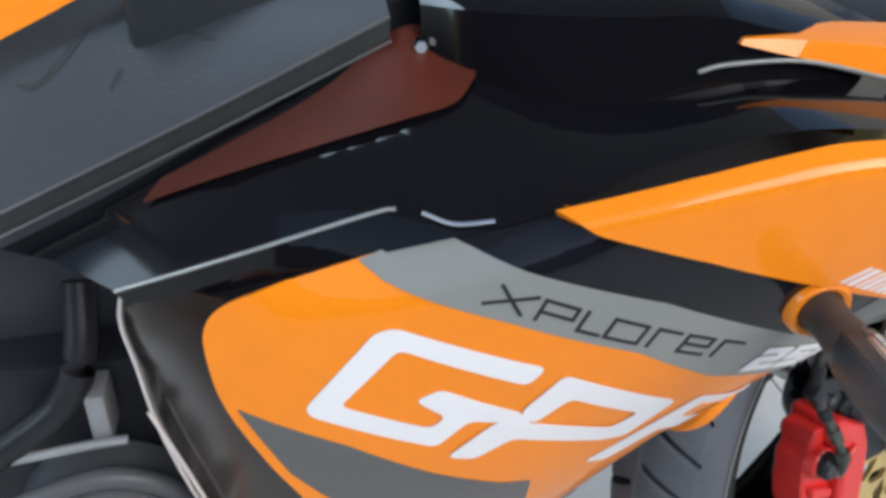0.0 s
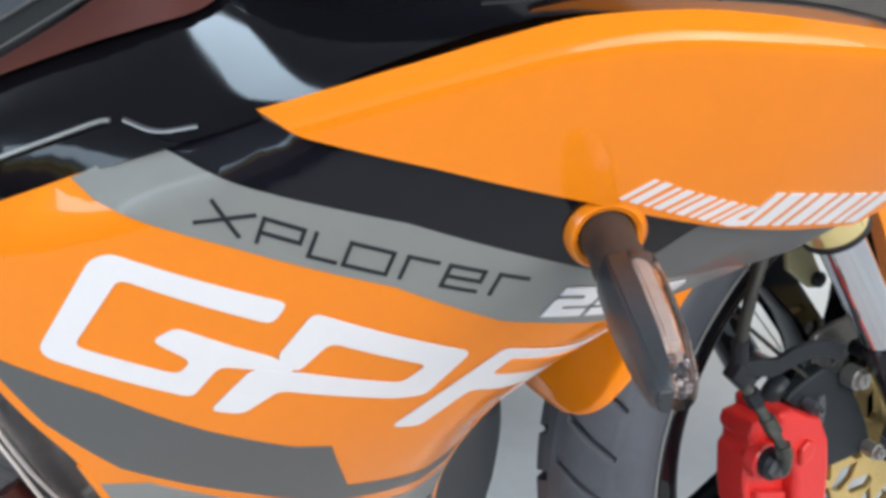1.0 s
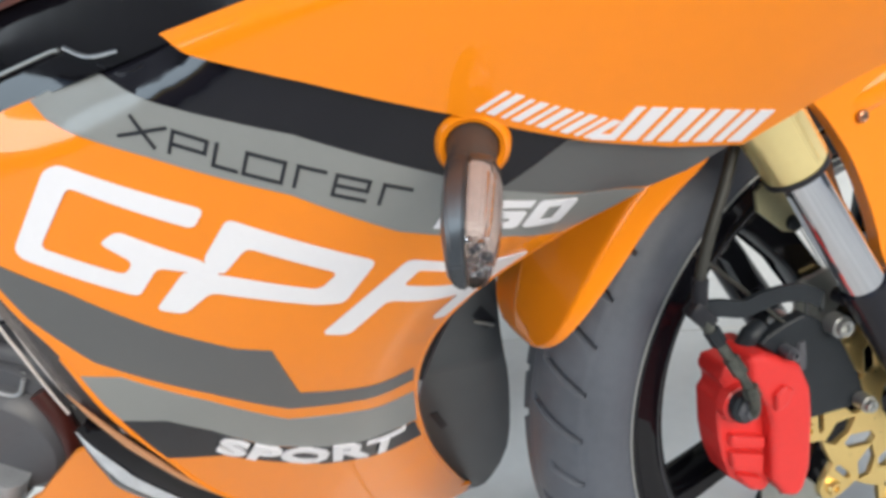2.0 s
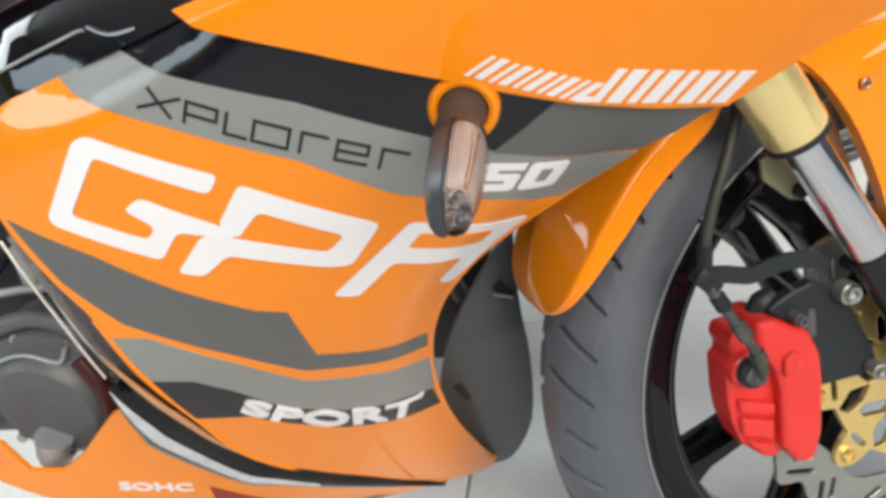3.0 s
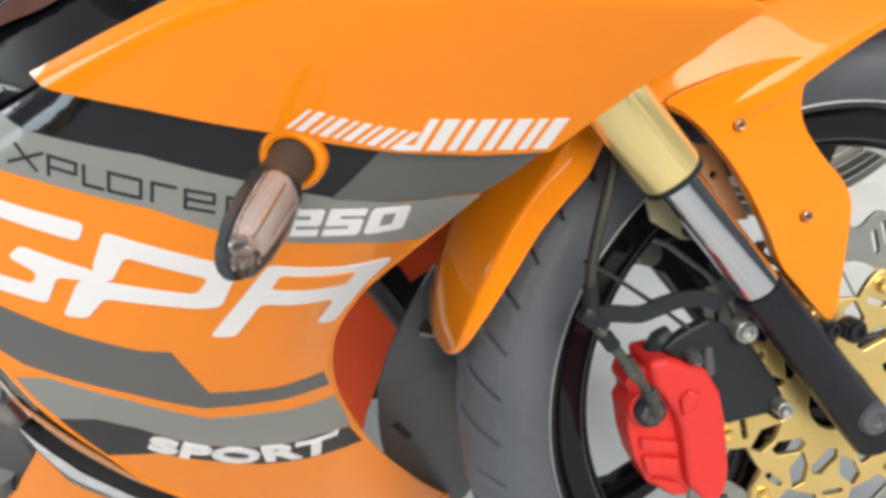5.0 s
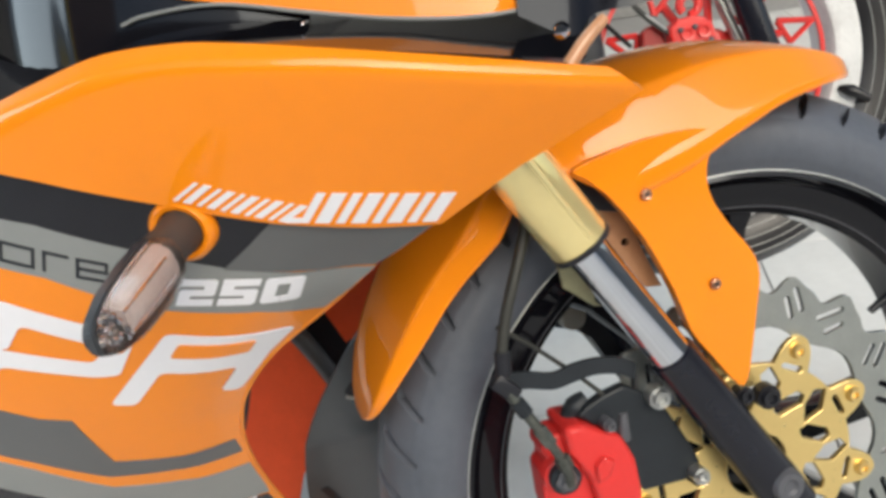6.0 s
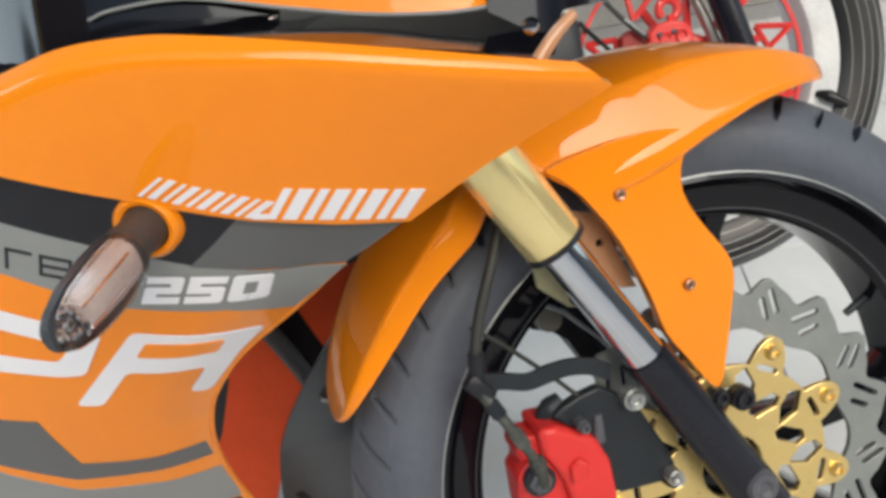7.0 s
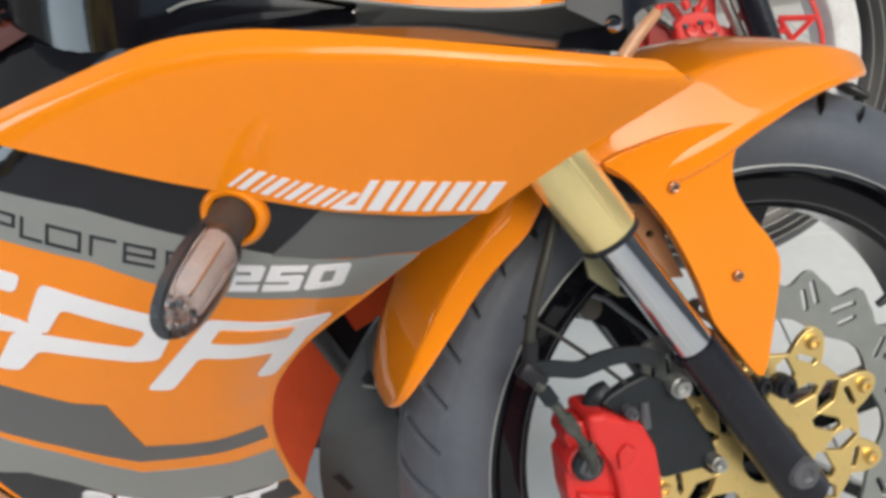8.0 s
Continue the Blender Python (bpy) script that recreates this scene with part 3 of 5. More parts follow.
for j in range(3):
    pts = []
    for i, (k0, k1) in enumerate(SHEEN_EDGES):
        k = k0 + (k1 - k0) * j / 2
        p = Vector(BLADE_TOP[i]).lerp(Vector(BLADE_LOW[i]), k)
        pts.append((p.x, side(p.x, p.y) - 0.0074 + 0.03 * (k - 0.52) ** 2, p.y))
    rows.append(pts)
part("blade_sheen", loft(rows, 0.0006, 6), BLADE_SHEEN, blade, "reflection on the blade, laid on as a pale strip")

# belly pan under the fairing
top = [(-0.21, 0.372), (-0.184, 0.363), (-0.176, 0.328), (-0.150, 0.326), (-0.12, 0.346), (-0.10, 0.366), (-0.068, 0.396), (-0.05, 0.405), (-0.03, 0.395), (-0.015, 0.36), (0.005, 0.32), (0.03, 0.295), (0.06, 0.265), (0.10, 0.21), (0.165, 0.115)]
low = [(-0.24, 0.33), (-0.175, 0.282), (-0.12, 0.262), (-0.08, 0.252), (-0.022, 0.214), (0.033, 0.166), (0.09, 0.130), (0.150, 0.092)]


def belly_side(x, z):
    return side(x, z) + 0.02


belly = bevel(part("belly_pan", panel(top + low[::-1], belly_side, 0, 0.004, 0.015), ORANGE, BIKE, "orange belly pan under the engine"), 0.001)
part("lettering", word("SOHC", frame_map((-0.113, 0.294), (0.055, -0.018), (0.004, 0.013)), 0.03, belly_side, 0.0012), WHITE, belly, "small white word SOHC")
decal("stripe", [(-0.044, 0.278), (-0.013, 0.230), (-0.034, 0.234), (-0.050, 0.250)], DARK_RED, 0.0008, "dark red wedge decal", belly, belly_side)
decal("stripe", [(0.012, 0.185), (0.060, 0.162), (0.066, 0.150), (0.014, 0.168)], GREY, 0.0008, "grey bar decal", belly, belly_side)

# black frame cover above the fairing, up to the seat and the cowl
bot = [(-0.094, 0.388, 0.630), (-0.045, side(-0.045, 0.642) + 0.012, 0.640), (0.03, side(0.03, 0.664) + 0.013, 0.664), (0.111, side(0.111, 0.692) + 0.012, 0.688),
       (0.165, side(0.165, 0.708) + 0.030, 0.704), (0.236, side(0.236, 0.72) + 0.034, 0.718), (0.34, side(0.34, 0.70) + 0.034, 0.704), (0.452, 0.375, 0.678)]
mid = [(-0.097, 0.386, 0.639), (-0.041, 0.372, 0.660), (0.029, 0.366, 0.681), (0.107, 0.354, 0.698), (0.165, 0.365, 0.710), (0.236, 0.380, 0.722), (0.34, 0.382, 0.706), (0.453, 0.378, 0.679)]
mid2 = [(-0.13, 0.412, 0.645), (-0.07, 0.404, 0.674), (0.005, 0.404, 0.704), (0.085, 0.425, 0.722), (0.16, 0.445, 0.716), (0.236, 0.440, 0.722), (0.34, 0.430, 0.712), (0.455, 0.42, 0.688)]
top = [(-0.175, 0.462, 0.628), (-0.11, 0.460, 0.657), (-0.02, 0.460, 0.703), (0.055, 0.466, 0.738), (0.13, 0.505, 0.727), (0.20, 0.52, 0.716), (0.32, 0.52, 0.712), (0.46, 0.48, 0.70)]
cover = part("frame_cover", loft([bot, mid, mid2, top], 0.004, 6), BLACK_GLOSS, BIKE, "glossy black frame cover above the fairing")
for at, r in (((0.310, 0.389, 0.7155), 0.0011), ((0.443, 0.372, 0.6935), 0.0042)):
    part("cover_bolt", lathe([(r * 0.2, 0.004), (r * 0.8, 0.0035), (r, 0.001), (r, -0.006)], 12), CHROME, cover).data.transform(Matrix.Translation(at))
# the cover rises into a steep bowed panel below the cowl
BOW = [(0.068, 0.4445), (0.085, 0.4310), (0.100, 0.4230), (0.122, 0.4135), (0.140, 0.4075), (0.159, 0.4030), (0.175, 0.4000), (0.212, 0.3970), (0.240, 0.3975), (0.270, 0.4005), (0.305, 0.4070)]
rows = [[(x, y + back, 0.708 + up - 0.25 * max(0.0, x - 0.21)) for x, y in BOW] for up, back in ((0.0, 0.0), (0.012, 0.0020), (0.030, 0.0054), (0.048, 0.0098), (0.056, 0.022), (0.058, 0.11))]
part("bowed_panel", loft(rows, 0.003, 5), BLACK_GLOSS, cover, "steep glossy black panel below the cowl")
# added matte box that keeps the gap behind the inset dark
part("dark_backing", box((0.19, 0.10, 0.09), pose(0.005, 0.548, 0.722), 0.012), DARK_PLASTIC, BIKE, "dull dark backing box added behind the inset")
low = [(-0.082, 0.418, 0.669), (-0.038, 0.4035, 0.688), (0.0187, 0.4007, 0.704), (0.053, 0.404, 0.711), (0.078, 0.410, 0.7155), (0.092, 0.428, 0.7225)]
high = [(-0.073, 0.436, 0.674), (-0.0388, 0.436, 0.690), (0.012, 0.444, 0.713), (0.056, 0.465, 0.738), (0.080, 0.469, 0.735), (0.098, 0.464, 0.7305)]
proud = Vector((0, -0.0030, 0.0030))
rows = [[Vector(p).lerp(Vector(q), k) + proud * (1 + 1.2 * k * (1 - k)) for p, q in zip(low, high)] for k in (0, 0.5, 1)]
inset = part("cover_inset", loft(rows, 0.001, 6), BROWN, cover, "dark red-brown inset panel")
part("inset_bolt", lathe([(0.0008, 0.003), (0.0034, 0.003), (0.0042, 0.001), (0.0042, -0.004)], 6), CHROME, inset).data.transform(Matrix.Translation((0.0665, 0.4455, 0.7365)))
# the sky's reflection along the ridge, modelled as a thin steel rod
part("ridge_glint", tube([Vector(p) + Vector((0, -0.001, 0.0005)) for p in mid[:3] + [Vector(mid[2]).lerp(Vector(mid[3]), 0.16)]], 0.0011, 8, 6), STEEL, cover, "thin steel line for the sky reflection on the cover ridge")
part("fairing_clip", tube([(0.052, 0.350, 0.688), (0.066, 0.344, 0.684), (0.084, 0.340, 0.686)], 0.0011, 8, 5), CHROME, BIKE, "small bright metal clip")

# orange cowl over the cover, and the seat
bot = [(0.224, 0.401, 0.742), (0.26, 0.400, 0.733), (0.31, 0.400, 0.721), (0.355, 0.401, 0.7105), (0.395, 0.404, 0.7045), (0.425, 0.412, 0.703)]
mid = [(0.226, 0.403, 0.7445), (0.26, 0.403, 0.742), (0.31, 0.404, 0.735), (0.355, 0.405, 0.727), (0.395, 0.408, 0.721), (0.430, 0.416, 0.718)]
top = [(0.230, 0.410, 0.7460), (0.262, 0.418, 0.746), (0.314, 0.424, 0.742), (0.36, 0.428, 0.737), (0.40, 0.432, 0.733), (0.44, 0.438, 0.731)]
part("cowl", loft([bot, mid, top], 0.004, 5), ORANGE, BIKE, "orange upper cowl above the black cover")
part("cowl_edge", tube([(0.202, 0.399, 0.7295), (0.218, 0.399, 0.7325)] + [Vector(p) + Vector((0, -0.001, -0.001)) for p in bot[1:]], 0.0012, 8, 5), SILVER, BIKE, "pale edge of the cowl")
bot = [(-0.25, 0.458, 0.592), (-0.172, 0.458, 0.627), (-0.072, 0.458, 0.673), (0.045, 0.456, 0.735)]
mid = [(-0.25, 0.455, 0.617), (-0.150, 0.455, 0.660), (-0.045, 0.455, 0.706), (0.052, 0.457, 0.750)]
mid2 = [(-0.25, 0.49, 0.650), (-0.15, 0.49, 0.698), (-0.05, 0.49, 0.738), (0.05, 0.49, 0.765)]
top = [(-0.25, 0.62, 0.70), (-0.15, 0.62, 0.742), (-0.06, 0.62, 0.765), (0.03, 0.62, 0.775)]
seat = loft([bot, mid, mid2, top], 0.006, 6)
for v in seat.verts:
    v.co.y += 0.016 * noise.noise(v.co * 13) * min(1, max(0, (v.co.y - 0.456) / 0.03))
part("seat", seat, SEAT, BIKE, "grey seat with a ribbed lower edge")
for drop in (0.0, 0.012):
    part("seat_piping", tube([Vector(p) + Vector((0, -0.003 - drop * 0.2, -drop)) for p in mid], 0.0009, 8, 6), GREY, BIKE, "grey piping along the seat")
# seat folds, with the shade of their creases put into a darker colour
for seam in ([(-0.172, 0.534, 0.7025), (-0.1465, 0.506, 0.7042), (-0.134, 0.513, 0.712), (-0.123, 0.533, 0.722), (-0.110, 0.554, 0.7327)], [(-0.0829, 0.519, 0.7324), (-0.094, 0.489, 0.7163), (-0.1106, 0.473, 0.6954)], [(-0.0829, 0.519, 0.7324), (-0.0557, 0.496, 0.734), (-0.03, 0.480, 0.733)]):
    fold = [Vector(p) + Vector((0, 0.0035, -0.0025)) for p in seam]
    part("seat_fold", tube(fold, [0.001] + [0.0048] * (len(fold) - 2) + [0.001], 10, 6), SEAT_DARK, BIKE, "soft fold in the seat cover, its shade coloured dark")
band = [[Vector(p) + Vector((0, -0.0012, dz)) for p in mid] for dz in (-0.0015, -0.0115)]
part("seat_band", loft(band, 0.001, 6), SEAT_DARK, BIKE, "dark ribbed band along the seat edge")
part("tail_panel", loft([[(-0.26, 0.54, 0.683), (-0.171, 0.545, 0.722), (-0.1155, 0.545, 0.748), (-0.07, 0.55, 0.772)], [(-0.26, 0.57, 0.73), (-0.18, 0.575, 0.76), (-0.12, 0.575, 0.785), (-0.07, 0.58, 0.80)]], 0.004, 5), ORANGE, BIKE, "orange tail panel beside the seat")

bm = box((0.36, 0.34, 0.17), pose(0.235, 0.69, 0.629), 0.03)
part("fuel_tank", bm, BLACK_SATIN, BIKE, "black fuel tank between the covers")

part("headlight_housing", box((0.17, 0.30, 0.02), pose(0.445, 0.70, 0.694), 0.006), DARK_PLASTIC, BIKE, "dark headlight housing behind the cowl")

# turn signal on its stalk
base = Vector((0.2455, side(0.2455, 0.632) - 0.002, 0.632))
n = Vector((0.02, -1, -0.10)).normalized()
SIG = Matrix.Translation(base) @ n.to_track_quat("-Y", "Z").to_matrix().to_4x4()
signal = part("turn_signal", lathe([(0.0005, 0.034), (0.0095, 0.034), (0.0115, 0.026), (0.0105, 0.016), (0.0115, 0.006), (0.0115, -0.01)], 24), STALK, BIKE, "dark rubber turn signal stalk with a clear lens")
signal.data.transform(SIG)
ring = part("signal_ring", lathe([(0.0118, 0.000), (0.0125, 0.0045), (0.0150, 0.0055), (0.0172, 0.003), (0.0176, -0.004), (0.0118, -0.004)], 32, True), ORANGE, signal, "orange ring round the stalk")
ring.data.transform(SIG)


def signal_half(front, scale=1.0, tip=0.0):
    """One half of the tapered body: the clear faceted lens in front, the dark housing behind."""
    bm, rings = bmesh.new(), []
    shape = ((0.0, 1.0), (0.75, 0.85), (1.0, 0.25), (1.0, -0.45), (0.7, -0.92), (0.0, -1.0))
    for y, w, hu, hd in ((0.025, 0.009, 0.009, 0.009), (0.033, 0.0128, 0.0125, 0.0135), (0.052, 0.0130, 0.0125, 0.0160), (0.076, 0.0115, 0.0105, 0.0155), (0.0915, 0.0090, 0.006, 0.0125), (0.0965, 0.0070, 0.001, 0.0095)):
        y = min(y, 0.0965 - tip)
        rings.append([bm.verts.new(((a * w * scale + 0.0006 if front else -a * w * 0.85), -y - (0.002 if scale < 1 else 0), b * (hu if b > 0 else hd) * scale - 0.02 * y)) for a, b in shape])
    for a, b in zip(rings, rings[1:]):
        for k in range(6):
            if (a[k].co - b[k].co).length > 1e-5:
                bm.faces.new((a[k], a[(k + 1) % 6], b[(k + 1) % 6], b[k]))
    bm.faces.new(rings[0]), bm.faces.new(rings[-1])
    bmesh.ops.remove_doubles(bm, verts=bm.verts[:], dist=1e-6)
    bmesh.ops.bevel(bm, geom=[e for e in bm.edges if len(e.link_faces) == 2 and e.calc_face_angle(0) > 0.4], offset=0.0009, segments=2, affect="EDGES")
    bm.transform(SIG)
    return bm


part("housing", signal_half(False), HOUSING, signal, "dark plastic lens housing")
lens = part("lens", signal_half(True), LENS, signal, "clear faceted lens")
part("reflector", signal_half(True, 0.62, 0.018), LENS_CORE, signal, "pinkish reflector inside the lens")
for x, z in ((0.0078, 0.0035), (0.0086, -0.0055)):
    rod = tube([(x, -0.040, z), (x, -0.060, z - 0.001), (x - 0.0012, -0.082, z - 0.003)], 0.0007, 6, 3)
    rod.transform(SIG)
    part("lens_rib", rod, CHROME, lens, "bright lengthwise rib in the lens")
rng = random.Random(5)
for k in range(11):
    bead = lathe([(0.0001, 0.0016), (0.0012, 0.0011), (0.0016, 0.0), (0.0012, -0.0011), (0.0001, -0.0016)], 8)
    bead.transform(SIG @ Matrix.Translation((0.0035 + rng.uniform(-0.002, 0.003), -0.0845 - rng.uniform(-0.003, 0.006), -0.003 + rng.uniform(-0.007, 0.007))))
    part("lens_bead", bead, CHROME if k % 3 else CAST, lens, "small bead in the lens tip")

# ---- front end, in the frame of the turned and leaning wheel ----
HUB = Vector((0.520, 0.607, 0.2963))
AX = Vector((0.399, -0.907, 0.133)).normalized()
UP = (Vector((0, 0, 1)) - AX * AX.z).normalized()
FW = (-AX).cross(UP)
WF = Matrix((( FW.x, -AX.x, UP.x, HUB.x), (FW.y, -AX.y, UP.y, HUB.y), (FW.z, -AX.z, UP.z, HUB.z), (0, 0, 0, 1)))


def fpart(name, bm, mat, parent, label="", smooth=True):
    bm.transform(WF)
    return part(name, bm, mat, parent, label, smooth)


def tyre_mesh(turns=1880, pitch=47):
    """Tyre with its slanted tread grooves pressed into the crown."""
    half = smooth_line([(0.2985, 0, 0), (0.2965, 0.016, 0), (0.2905, 0.030, 0), (0.281, 0.0415, 0), (0.270, 0.0485, 0), (0.257, 0.0505, 0), (0.245, 0.048, 0), (0.2335, 0.0425, 0)], 8)
    run = [0.0]
    for p, q in zip(half, half[1:]):
        run.append(run[-1] + (q - p).length)
    prof = [(p.x, -p.y, w) for p, w in zip(half[:0:-1], run[:0:-1])] + [(p.x, p.y, w) for p, w in zip(half, run)]
    bm, rings = bmesh.new(), []
    for j in range(turns):
        a = 360 * j / turns
        c, e = math.cos(radians(a)), math.sin(radians(a))
        ring = []
        for r, s, w in prof:
            depth = 0.0
            if 0.003 < w < 0.050:
                lane = (a - 148.4 - 100 * (w - 0.045) - (0 if s > 0 else 3.8)) * pitch / 360
                k = math.floor(lane + 0.5)
                if abs(lane - k) * 2 * math.pi * 0.285 / pitch < 0.0032 * min(1, (0.058 - w) / 0.012) and w > (0.005, 0.024, 0.012)[k % 3]:
                    depth = 0.0095
            if r < 0.2775 and r > 0.241:
                depth = max(depth, 0.0014 * min(1, (r - 0.241) / 0.006))
            if abs(s) < 0.0012:
                depth = -0.0005
            ring.append(bm.verts.new(((r - depth) * c, -s, (r - depth) * e)))
        rings.append(ring)
    for j in range(turns):
        a, b = rings[j], rings[(j + 1) % turns]
        for k in range(len(prof) - 1):
            bm.faces.new((a[k], a[k + 1], b[k + 1], b[k]))
    return bm


wheel = fpart("front_wheel", lathe([(0.237, 0.043), (0.231, 0.0445), (0.228, 0.040), (0.224, 0.034), (0.213, 0.032), (0.205, 0.031), (0.199, 0.026), (0.1965, 0.0), (0.199, -0.026), (0.205, -0.031), (0.213, -0.032), (0.224, -0.034), (0.228, -0.040), (0.231, -0.0445), (0.237, -0.043),
                                    (0.229, -0.030), (0.219, 0.0), (0.229, 0.030)], 128, True), BLACK_GLOSS, BIKE, "black cast front wheel with paired spokes")
fpart("tyre", tyre_mesh(), RUBBER, wheel, "grey-black rubber tyre with slanted grooves")
fpart("rim_line", lathe([(0.2362, 0.0442), (0.2362, 0.0452), (0.2350, 0.0454), (0.2350, 0.0442)], 128, True), STEEL, wheel, "thin bright line on the rim flange")
# highlight streaks inside the rim, put in as a thin grey ring
fpart("rim_line", lathe([(0.2058, 0.0310), (0.2058, 0.0316), (0.2050, 0.0314), (0.2050, 0.0304)], 128, True), CAST, wheel, "grey ring standing in for highlights inside the rim")
fpart("hub", lathe([(0.020, 0.062), (0.038, 0.060), (0.040, 0.045), (0.046, 0.030), (0.048, -0.030), (0.038, -0.045), (0.020, -0.05)], 40), BLACK_GLOSS, wheel)
BROAD = ((0.040, 112, 0.019), (0.09, 115, 0.0125), (0.134, 117.5, 0.0125), (0.180, 120, 0.0165), (0.201, 121, 0.024))
SLIM = ((0.040, 77, 0.014), (0.09, 78.5, 0.0075), (0.150, 79.5, 0.0062), (0.184, 79.5, 0.0080), (0.201, 79.5, 0.014))
for k in range(3):
    for run in (BROAD, SLIM):
        bm, rings = bmesh.new(), []
        for (r, deg, w), h in zip(run, (0.022, 0.021, 0.020, 0.020, 0.023)):
            t = radians(deg + 120 * k)
            c, e = Vector((math.cos(t) * r, 0, math.sin(t) * r)), Vector((-math.sin(t), 0, math.cos(t)))
            rings.append([bm.verts.new(c + e * w * i + Vector((0, j * h, 0))) for i, j in ((1, 0.7), (0.75, 1), (-0.75, 1), (-1, 0.7), (-1, -0.7), (-0.75, -1), (0.75, -1), (1, -0.7))])
        for a, b in zip(rings, rings[1:]):
            for i in range(8):
                bm.faces.new((a[i], a[(i + 1) % 8], b[(i + 1) % 8], b[i]))
        bm.faces.new(rings[0]), bm.faces.new(rings[-1])
        fpart("spoke", bm, BLACK_GLOSS, wheel)
fpart("valve_stem", tube([(0.186, -0.001, 0.084), (0.176, -0.001, 0.0795), (0.159, -0.001, 0.072)], [0.0058, 0.0040, 0.0034], 12, 3), DARK_PLASTIC, wheel, "black rubber valve stem")


def polar(r, deg):
    return (r * math.cos(radians(deg)), r * math.sin(radians(deg)))


def slot(r0, r1, d0, d1, width):
    p, q = Vector(polar(r0, d0)), Vector(polar(r1, d1))
    e = (q - p).normalized()
    n = Vector((-e.y, e.x)) * width
    return [tuple(p + n), tuple(q + n), tuple(q + e * width * 0.8), tuple(q - n), tuple(p - n), tuple(p - e * width * 0.8)]


DISC_C = Matrix.Translation((-0.006, 0, 0.007))
outer = [polar(0.1435 + 0.0065 * math.cos(radians(18 * (a - 67.3))) + 0.002 * math.sin(radians(36 * (a - 67.3))), a) for a in range(0, 360, 2)]
inner = [polar(0.107 + 0.004 * math.cos(radians(a * 9 + 40)), a) for a in range(0, 360, 5)]
slots = []
for k in range(18):
    t = 67.3 - 20 * k
    pairs = (((t - 1, 0.119), (t + 2.5, 0.134)), ((t - 4.5, 0.126), (t, 0.142))) if k % 2 == 0 else (((t + 8, 0.124), (t + 1, 0.139)), ((t + 2.5, 0.117), (t - 2, 0.129)))
    slots += [slot(r0, r1, d0, d1, 0.0023) for (d0, r0), (d1, r1) in pairs]
bm = plate(outer, [inner, *slots], 0.062, 0.0665)
bm.transform(DISC_C)
bevel(fpart("brake_disc", bm, DISC_STEEL, wheel, "wavy slotted steel brake disc", False), 0.0005, 1)
outer = [polar(0.083 + 0.025 * max(0, math.cos(radians(9 * (a - 61)))) ** 0.6, a) for a in range(0, 360, 2)]
holes = []
for k in range(9):
    t = 61 - 40 * k
    holes.append([polar(0.050, t + 5), polar(0.060, t + 17), polar(0.074, t + 19), polar(0.081, t + 13), polar(0.068, t + 4)])
    holes.append(slot(0.047, 0.062, t - 2, t - 15, 0.0060))
    holes.append(slot(0.082, 0.082, t - 6, t + 5, 0.0024))
holes += [[polar(0.026, b) for b in range(0, 360, 20)]]
bm = plate(outer, holes, 0.0665, 0.072)
bm.transform(DISC_C)
bevel(fpart("disc_carrier", bm, GOLD, wheel, "gold disc carrier with cut-outs", False), 0.0008, 2)
for k in range(9):
    x, z = polar(0.096, 61 - 40 * k)
    bm = lathe([(0.001, 0.0735), (0.0022, 0.0735), (0.0028, 0.0765), (0.0052, 0.0768), (0.0066, 0.074), (0.0066, 0.070)], 10)
    bm.transform(DISC_C @ Matrix.Translation((x, 0, z)))
    fpart("carrier_bolt", bm, GOLD, wheel, "gold button bolt")

# fork legs: gold outer tube, polished tube, black foot


def fork_leg(s, label):
    at = lambda u: Vector((-0.1295 + (0.229 - u) * 0.540, -s, u))
    leg = fpart("fork_leg", tube([at(0.335), at(0.232), at(0.2285)], [0.0222, 0.0222, 0.0212], 36, 1), GOLD_FORK, BIKE, label)
    fpart("seal_ring", tube([at(0.2295), at(0.226)], 0.0224, 36, 1), BLACK_SATIN, leg)
    fpart("stanchion", tube([at(0.230), at(0.132)], 0.0150, 36, 1), CHROME, leg, "polished steel tube")
    fpart("foot", tube([at(0.134), at(0.1325), at(0.06), at(0.012), at(-0.012), at(-0.016)], [0.0153, 0.0172, 0.0180, 0.0192, 0.0192, 0.015], 28, 1), FORK_BLACK, leg, "black lower fork tube")
    # added raised strip that imitates the lengthwise reflection lines of the gold tube
    fpart("reflection_strip", tube([at(0.325) + Vector((0.003, -0.0205, 0.002)), at(0.2325) + Vector((0.003, -0.0205, 0.002))], 0.0024, 10, 1), GOLD_FORK, leg)
    return leg


leg_near = fork_leg(0.104, "fork leg with gold, polished and black tubes")
fork_leg(-0.104, "fork leg with gold, polished and black tubes")
for a, u, r, s0 in ((-0.011, 0.015, 0.0125, 0.126),):
    bm = lathe([(0.004, s0 - 0.002), (0.0065, s0), (r * 0.85, s0), (r, s0 - 0.003), (r, s0 - 0.022)], 6 * 4)
    bm.transform(Matrix.Translation((a, 0, u)))
    fpart("axle_nut", bm, CAST, leg_near, "steel axle nut")
bm = tube([(-0.011, 0.12, 0.012), (-0.011, -0.12, 0.012)], 0.009, 16, 1)
fpart("axle", bm, STEEL, BIKE)

